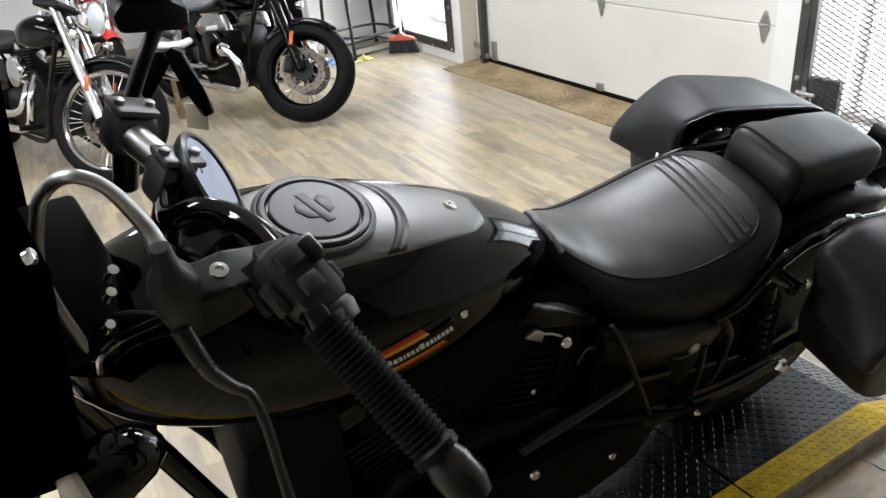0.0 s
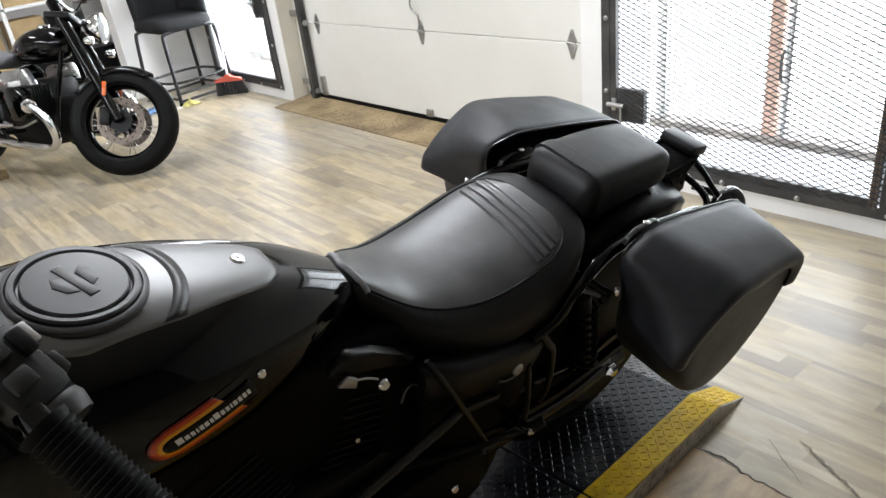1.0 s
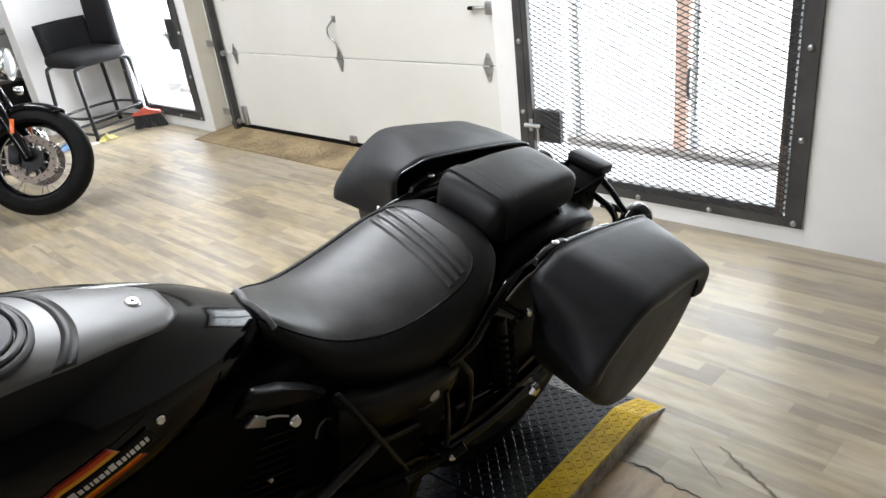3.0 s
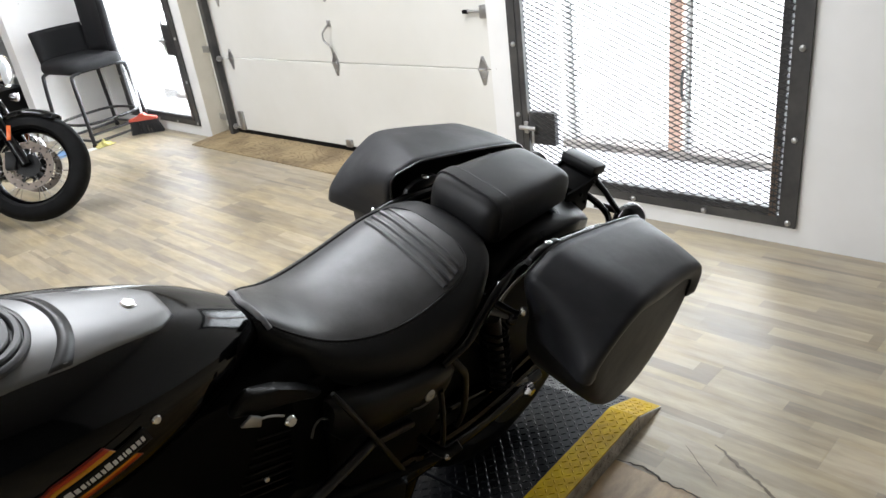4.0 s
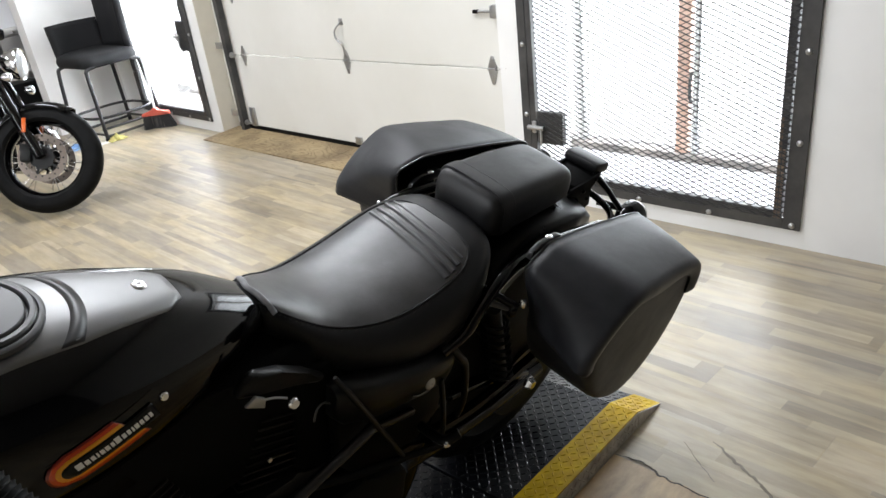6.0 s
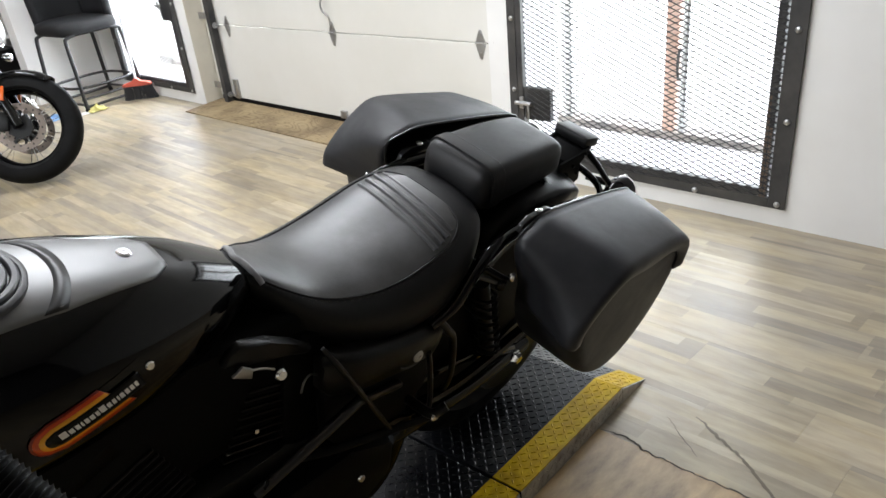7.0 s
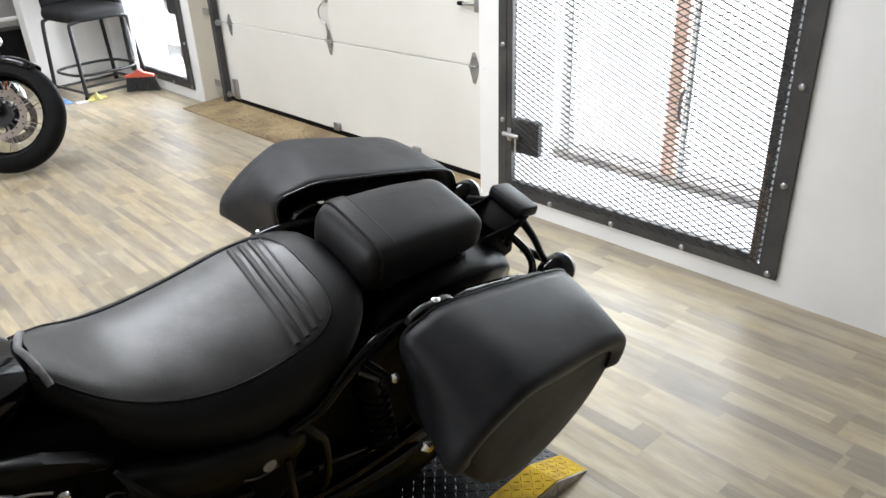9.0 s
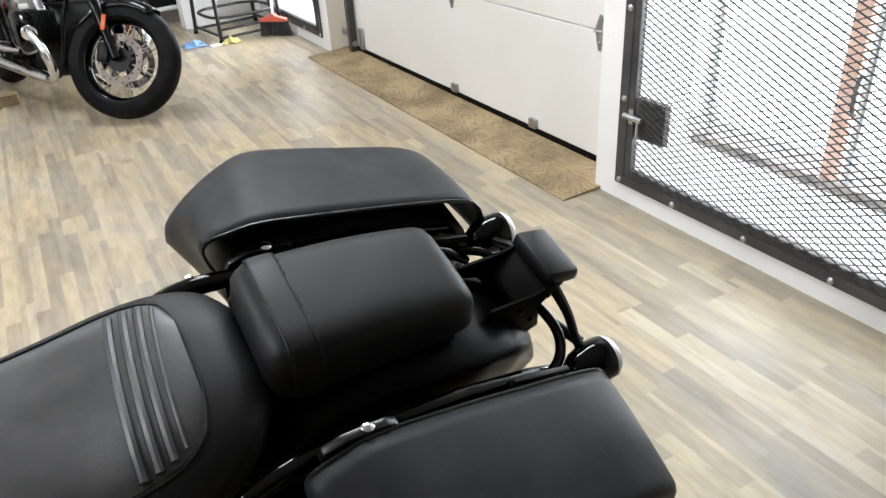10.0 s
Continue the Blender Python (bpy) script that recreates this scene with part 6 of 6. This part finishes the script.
for y in (-0.02, S0):
    part("stretcher", T([(0.0, y, 0.035), (S0, y, 0.035)], 0.011, 8, curve=False), BLACKTUBE, stool)
for x in (0.0, S0):
    part("stretcher", T([(x, -0.02, 0.05), (x, S0, 0.05)], 0.011, 8, curve=False), BLACKTUBE, stool)
ringpts = [(S0 / 2 + 0.235 * math.copysign(abs(math.cos(a)) ** 0.6, math.cos(a)), S0 / 2 + 0.235 * math.copysign(abs(math.sin(a)) ** 0.6, math.sin(a)), 0.17) for a in np.linspace(0, 2 * math.pi, 25)]
part("foot_ring", T(ringpts, 0.011, 8, 3), BLACKTUBE, stool, "black tube foot ring")
part("foot_bar", T([(-0.005, 0.0, 0.09), (S0, 0.0, 0.09)], 0.01, 8, curve=False), BLACKTUBE, stool)


def pad(lo, hi, curve, along):
    b = bmesh.new()
    g = []
    for u in np.linspace(0, 1, 12):
        row = []
        for v in np.linspace(0, 1, 8):
            d = curve * (4 * u * (1 - u))
            if along == "x":
                row.append((lo[0] + (hi[0] - lo[0]) * u, lo[1] + d + 0.03 * v, lo[2] + (hi[2] - lo[2]) * v))
            else:
                row.append((lo[0] + d + 0.02 * v, lo[1] + (hi[1] - lo[1]) * u, lo[2] + (hi[2] - lo[2]) * v))
        g.append(row)
    return sheet(b, g)


pb = part("backrest", pad((0.04, S0 - 0.02, SZ + 0.07), (0.44, S0, SZ + 0.32), 0.05, "x"), CHAIRFAB, stool, "padded black backrest")
pb.modifiers.new("thick", "SOLIDIFY").thickness = 0.045
pb2 = part("armrest_panel", pad((S0 - 0.02, 0.08, SZ + 0.07), (S0 - 0.02, S0 - 0.05, SZ + 0.52), 0.03, "y"), CHAIRFAB, stool, "tall padded side panel")
pb2.modifiers.new("thick", "SOLIDIFY").thickness = 0.045
for y in (0.12, 0.34):
    part("upright", T([(S0 - 0.02, y, SZ), (S0 + 0.0, y, SZ + 0.2), (S0 - 0.01, y, SZ + 0.4)], 0.011, 8), BLACKTUBE, stool)

broom = thing("broom", pose(2.69, 5.52, 0, 0, 0, -47), "red-headed angle broom leaning on the far gate", "broom")
bm = bmesh.new()
rnd = random.Random(4)
for i in range(150):
    x = -0.14 + 0.28 * rnd.random()
    y = -0.02 + 0.04 * rnd.random()
    tube(bm, [(x * 0.86, y * 0.7, 0.13), (x * 1.06 + 0.01, y * 1.3, 0.002 + 0.006 * rnd.random())], 0.0035, 5, curve=False)
part("bristles", bm, BRISTLE, broom, "dark worn bristles", smooth=False)
part("head", P([(-0.13, 0.12), (0.13, 0.12), (0.12, 0.145), (0.03, 0.16), (0.02, 0.185), (-0.02, 0.185), (-0.03, 0.16), (-0.12, 0.145)], -0.022, 0.022, 0.005), BROOMRED, broom, "red plastic broom head")
part("pole", T([(0, 0, 0.17), (0.02, 0.12, 1.45)], 0.011, 10, curve=False), BROOMPOLE, broom, "white metal pole")


def rag(name, x, y, r, mat, label, seed):
    b = bmesh.new()
    q = random.Random(seed)
    n = 26
    off = Vector((q.random() * 9, q.random() * 9, 0))
    g = []
    for i in range(n):
        row = []
        for j in range(n):
            u, v = (i / (n - 1) * 2 - 1), (j / (n - 1) * 2 - 1)
            d = max(abs(u), abs(v))
            h = 0.05 * (1 - d) * (0.6 + noise.noise(Vector((u * 2.2, v * 2.2, 0)) + off)) + 0.02 * abs(noise.noise(Vector((u * 6, v * 6, 3)) + off)) + 0.003
            w = 1 + 0.25 * noise.noise(Vector((u * 2, v * 2, 7)) + off)
            row.append((x + r * u * w, y + r * v * w, max(0.002, h)))
        g.append(row)
    sheet(b, g)
    ob = tagged(obj(name, b, mat, None, True, 60), label, "rag")
    ob.modifiers.new("thick", "SOLIDIFY").thickness = 0.0015
    return ob


rag("cleaning_rag", 2.33, 5.6, 0.075, bumped(principled("yellow_rag_cloth", (0.5, 0.45, 0.16), 0.9), 220, 0.4, 0.002), "crumpled yellow cleaning rag on the floor", 2)
rag("cleaning_rag", 2.06, 5.72, 0.09, bumped(principled("blue_rag_cloth", (0.2, 0.35, 0.6), 0.9), 220, 0.4, 0.002), "crumpled pale blue cleaning rag on the floor", 5)
paper = tagged(obj("paper_sheet", B((2.16, 5.56, 0.0), (2.28, 5.66, 0.002), 0, None), principled("white_paper", (0.75, 0.75, 0.73), 0.7)), "white paper sheet on the floor", "paper")

shelf = thing("storage_shelf", pose(1.35, 6.85, 0), "white steel storage shelf with dark boxes", "shelf")
for x in (0.0, 0.92):
    for y in (0.0, 0.38):
        part("post", B((x, y, 0), (x + 0.035, y + 0.035, 1.8), 0.003), WALL, shelf)
for z in (0.12, 0.57, 0.95, 1.35, 1.75):
    part("board", B((0, 0, z), (0.955, 0.415, z + 0.03), 0.003), WALL, shelf)
TAN = noise_on(principled("tan_cardboard", (0.42, 0.3, 0.15), 0.8), "Base Color", 7, (0.36, 0.25, 0.12), (0.47, 0.35, 0.19))


def carton(lo, hi, mat, label):
    b = B(lo, hi, 0.004)
    return tagged(obj("storage_box", b, mat), label, "box", "boxes on the shelf")


for lo, hi, mat, lab in (((1.37, 6.9, 0.6), (1.68, 7.2, 0.86), TAN, "tan cardboard box on the shelf"), ((1.72, 6.9, 0.6), (2.0, 7.2, 0.82), CAST, "black metal box on the shelf"), ((2.03, 6.88, 0.6), (2.26, 7.2, 0.9), STEEL, "grey metal case on the shelf"),
                         ((1.4, 6.9, 0.98), (1.75, 7.2, 1.25), TAN, "tan cardboard box on the shelf"), ((1.8, 6.9, 0.98), (2.05, 7.2, 1.12), CAST, "black metal box on the shelf"), ((2.08, 6.9, 0.98), (2.27, 7.15, 1.22), BROOMPOLE, "white plastic tub on the shelf"), ((1.4, 6.9, 0.15), (1.9, 7.2, 0.5), CAST, "black crate on the shelf"), ((1.95, 6.9, 0.15), (2.25, 7.2, 0.48), CAST, "black crate on the shelf")):
    carton(lo, hi, mat, lab)
tagged(obj("cardboard_panel", B((0.75, 6.95, 0.0), (1.3, 7.0, 1.35), 0.004, None), TAN), "tan cardboard panel leaning behind the motorcycles", "panel")

ply = thing("plywood_ramp", pose(0, 0, 0), "worn plywood threshold wedge before the garage door", "ramp")
for y0, y1 in ((1.5, 3.058), (3.06, 4.632)):
    part("board", P([(2.645, 0.0), (GX - 0.004, 0.0), (GX - 0.004, 0.022), (2.645, 0.007)], y0, y1), PLY, ply, smooth=False)

# ---- garage door hardware ----


def hinge(y, z, both=True):
    h = part("hinge", P([(-0.034, -0.008), (0.034, -0.008), (0.008, -0.085), (-0.008, -0.085)], 0.001, 0.006, 0.001, pose(0, y, z, 0, 0, 90)), STEEL, GDOOR, "galvanised hinge")
    part("hinge_leaf", P([(-0.034, 0.004), (0.034, 0.004), (0.008, 0.068), (-0.008, 0.068)], 0.001, 0.006, 0.001, pose(0, y, z, 0, 0, 90)), STEEL, h)
    part("hinge_pin", T([(-0.012, y - 0.028, z), (-0.012, y + 0.028, z)], 0.007, 10, curve=False), STEEL, h)
    for dz in (-0.05, 0.05):
        part("hinge_bolt", Lz([(0.006, 0), (0.006, 0.003), (0.003, 0.005), (0, 0.005)], 8, axis_matrix((-0.006, y, z + dz), (-1, 0, 0))), STEEL, h)


for y in (1.72, 3.0, 4.3):
    for z in (0.618, 1.083, 1.563, 2.043):
        hinge(y, z)
part("pull_handle", T([(-0.008, 3.005, 0.66), (-0.02, 3.0, 0.72), (-0.035, 3.035, 0.76), (-0.035, 3.04, 0.81), (-0.018, 3.01, 0.85), (-0.006, 3.0, 0.865)], 0.006, 8), STEEL, GDOOR, "steel pull handle")
part("handle_plate", B((-0.006, 2.985, 0.845), (0.0, 3.02, 0.885), 0.002), STEEL, GDOOR)
lk = part("slide_lock", B((-0.03, 1.6, 0.885), (0.0, 1.69, 0.95), 0.004), STEEL, GDOOR, "galvanised slide lock")
part("lock_bolt", T([(-0.015, 1.62, 0.918), (-0.015, 1.78, 0.918)], 0.008, 10, curve=False), STEEL, lk)
part("bolt_tip", T([(-0.015, 1.78, 0.918), (-0.015, 1.815, 0.918)], 0.01, 10, curve=False), RUBBER, lk)
for y in (4.35, 3.0, 2.2):
    part("bottom_bracket", B((-0.02, y - 0.03, 0.05), (0.0, y + 0.03, 0.1 if y < 4 else 0.2), 0.003), STEEL, GDOOR, "galvanised bottom bracket")
track = thing("door_track", pose(0, 0, 0), "galvanised steel door track with roller", "rail", kind="structure")
part("track", P([(0.0, 0.0), (0.05, 0.0), (0.05, 0.006), (0.006, 0.006), (0.006, 0.05), (0.0, 0.05)], 0.02, 2.5, 0, pose(2.925, 4.44, 0), "z"), IRON, track, smooth=False)
part("angle", B((2.93, 4.475, 0.0), (2.936, 4.5, 2.4)), IRON, track, smooth=False)
for z in (0.08, 0.618, 1.083):
    part("roller", Lz([(0.006, -0.05), (0.006, 0.0), (0.022, 0.0), (0.022, 0.012), (0, 0.012)], 16, axis_matrix((2.95, 4.42, z), (0, 1, 0))), STEEL, track)
    part("track_bracket", B((2.925, 4.5, z + 0.05), (2.93, 4.6, z + 0.1), 0.001), STEEL, track)
for y0, y1 in ((DOOR[1] - 0.004, DOOR[1] - 0.001),):
    jamb = tagged(obj("trim", B((WX + 0.002, y0, 0.0), (GX + 0.04, y1, DOOR[3])), CREAM), "door jamb, cream from shade and warm bounce put into its colour", "trim", kind="structure")
match_camera_roll(GDOOR)
match_camera_roll(jamb)
match_camera_roll(track)

# ---- window frames beyond the gates ----


def outer_window(name, y0, y1, label):
    """A worn aluminium and timber frame that stands 0.4 m behind its gate."""
    w = thing(name, pose(3.4, 0, 0), label, "window", kind="structure")
    mid = y0 + 0.81
    part("sill", B((-0.55, y0 + 0.002, 0.0), (-0.03, y1 - 0.002, 0.088), 0.004), SNOWY, w, "pale weathered sill", smooth=False)
    part("sill_end", B((-0.2, y1 - 0.001, 0.0), (-0.03, y1 + 0.2, 0.086), 0.003), SNOWY, w, smooth=False)
    part("bottom_rail", B((-0.03, y0 - 0.1, 0.02), (0.04, y1 + 0.13, 0.125), 0.004), RAIL, w, "dirty grey bottom rail", smooth=False)
    part("rail_lip", B((-0.045, y0 - 0.1, 0.02), (-0.0305, y1 + 0.12, 0.096), 0.002), RAIL, w, smooth=False)
    part("mullion", B((-0.02, mid - 0.03, 0.1255), (0.02, mid + 0.035, 2.3), 0.003), POST, w, "orange timber mullion, paled by daylight glow put into its colour", smooth=False)
    part("mullion_side", B((-0.012, mid - 0.062, 0.1255), (0.02, mid - 0.049, 2.3), 0.002), WALL, w, "white door stile", smooth=False)
    part("mullion_edge", B((-0.016, mid - 0.085, 0.1255), (0.02, mid - 0.07, 2.3), 0.002), STEEL, w, "grey metal edge", smooth=False)
    pull = part("pull_handle", T([(-0.03, mid - 0.055, 0.4), (-0.05, mid - 0.055, 0.43), (-0.05, mid - 0.055, 0.52), (-0.03, mid - 0.055, 0.55)], 0.008, 8), IRON, w, "dark pull handle")
    part("jamb", B((-0.02, y1 + 0.075, 0.1255), (0.03, y1 + 0.1, 2.3), 0.003), WALL, w, smooth=False)
    part("jamb_edge", B((-0.012, y1 + 0.042, 0.1255), (0.03, y1 + 0.05, 2.3), 0.002), STEEL, w, smooth=False)
    part("jamb_strip", B((-0.015, y1 + 0.06, 0.1255), (0.03, y1 + 0.064, 2.3), 0.001), WALL, w, smooth=False)
    return match_camera_roll(w)


SNOWY = noise_on(bumped(principled("white_weathered_sill", (0.75, 0.75, 0.76), 0.7), 40, 0.3, 0.004), "Base Color", 7, (0.6, 0.6, 0.61), (0.82, 0.82, 0.83), 6)
RAIL = noise_on(bumped(principled("dirty_painted_rail", (0.4, 0.36, 0.33), 0.7), 60, 0.3, 0.002), "Base Color", 6, (0.16, 0.15, 0.145), (0.5, 0.44, 0.4), 7)
outer_window("window_1", GATE[0], GATE[1], "orange-framed window behind the mesh gate")
outer_window("window_2", FAR[0], FAR[1], "window frame behind the far mesh gate")

# ---- floor planks, tear and debris ----
PW, PL = 0.152, 1.22
plank_me = bpy.data.meshes.new("plank")
hw, hl = PW / 2 - 0.00005, PL / 2 - 0.0001
plank_me.from_pydata([(-hw, -hl, -0.005), (hw, -hl, -0.005), (hw, hl, -0.005), (-hw, hl, -0.005), (-hw + 0.0001, -hl + 0.0001, 0), (hw - 0.0001, -hl + 0.0001, 0), (hw - 0.0001, hl - 0.0001, 0), (-hw + 0.0001, hl - 0.0001, 0)], [],
                     [(4, 5, 6, 7), (0, 1, 5, 4), (1, 2, 6, 5), (2, 3, 7, 6), (3, 0, 4, 7)])
plank_me.materials.append(PLANK)
rest_v, rest_f = [], []
rnd = random.Random(11)
count = 0
x = WX + 0.02 - PW / 2
while x > LEFT_X:
    y = NEAR_Y - rnd.random() * PL
    while y < 8.8:
        if -1.15 < x and -1.6 < y < 6.4 and count < 290:
            o = new("plank", plank_me)
            o.location = (x, y, 0)
            o.parent = FLOOR
            count += 1
        else:
            k = len(rest_v)
            rest_v += [(x + v.co.x, y + v.co.y, v.co.z) for v in plank_me.vertices]
            rest_f += [tuple(k + i for i in p.vertices) for p in plank_me.polygons]
        y += PL
    x -= PW
me = bpy.data.meshes.new("far_planks")
me.from_pydata(rest_v, [], rest_f)
me.materials.append(PLANK)
o = new("far_planks", me)
o.parent = FLOOR
tagged(o, "vinyl planks of the far floor", kind="stuff")


def ribbon(pts, widths, z, mat, name, label):
    b = bmesh.new()
    path = spline([Vector((px, py, z)) for px, py in pts], 14)
    path = [p + Vector((noise.noise(p * 55), noise.noise(p * 55 + Vector((9, 3, 1))), 0)) * 0.007 for p in path]
    ws = np.interp(np.linspace(0, len(widths) - 1, len(path)), range(len(widths)), widths)
    rows = []
    for i, p in enumerate(path):
        d = (path[min(i + 1, len(path) - 1)] - path[max(i - 1, 0)]).normalized()
        s = Vector((-d.y, d.x, 0)) * ws[i] * (1 + 0.5 * noise.noise(p * 40))
        rows.append([p + s, p - s])
    sheet(b, rows)
    return tagged(obj(name, b, mat), label, "floor damage", kind="structure")


CRACK = principled("dark_floor_tear", (0.06, 0.05, 0.038), 0.9)
SCRAPE = principled("brown_floor_scrape", (0.15, 0.12, 0.085), 0.6)
# a slate-look tile under the edge of the vinyl, beside the lift
STONE = principled("warm_slate", (0.4, 0.3, 0.18), 0.4)
STONE = noise_on(STONE, "Base Color", 5, (0.2, 0.135, 0.075), (0.52, 0.36, 0.18), 8, (1.0, 2.6, 1.0), "Object", 0.65)
STONE = bumped(STONE, 18, 0.2, 0.002)
rnd = random.Random(3)
edge = [(1.391 + 0.006 * (rnd.random() - 0.5), -0.116 - 0.0308 * k) for k in range(19)]
edge += [(1.36 - 0.07 * k, -0.674 + 0.003 * (rnd.random() - 0.5)) for k in range(13)]
tagged(obj("floor_tile", P(edge + [(0.45, -0.675), (0.45, -0.172)], -0.002, 0.0022, 0.0, None, "z"), STONE), "warm slate-look floor tile with a broken edge beside the lift", "floor tile", kind="structure")
ribbon([(1.392, -0.12), (1.403, -0.2), (1.388, -0.27), (1.386, -0.36), (1.39, -0.47), (1.392, -0.59), (1.4, -0.668)], [0.001, 0.003, 0.0026, 0.002, 0.0022, 0.0024, 0.0012], 0.0028, CRACK, "floor_tear", "dark torn edge in the vinyl floor")
ribbon([(1.398, -0.667), (1.336, -0.675), (1.244, -0.681), (1.0, -0.684), (0.6, -0.682)], [0.0014, 0.0016, 0.0012, 0.001, 0.001], 0.0028, CRACK, "floor_tear", "dark joint at the edge of the tile")
ribbon([(1.595, -0.304), (1.557, -0.374), (1.513, -0.467), (1.451, -0.562), (1.4, -0.633), (1.331, -0.72)], [0.0015, 0.0045, 0.0042, 0.0045, 0.004, 0.002], 0.0018, SCRAPE, "floor_scrape", "brown scrape across the vinyl floor")
ribbon([(1.543, -0.242), (1.49, -0.32), (1.446, -0.386)], [0.0008, 0.0016, 0.0008], 0.0018, SCRAPE, "floor_scrape", "thin scrape in the vinyl floor")
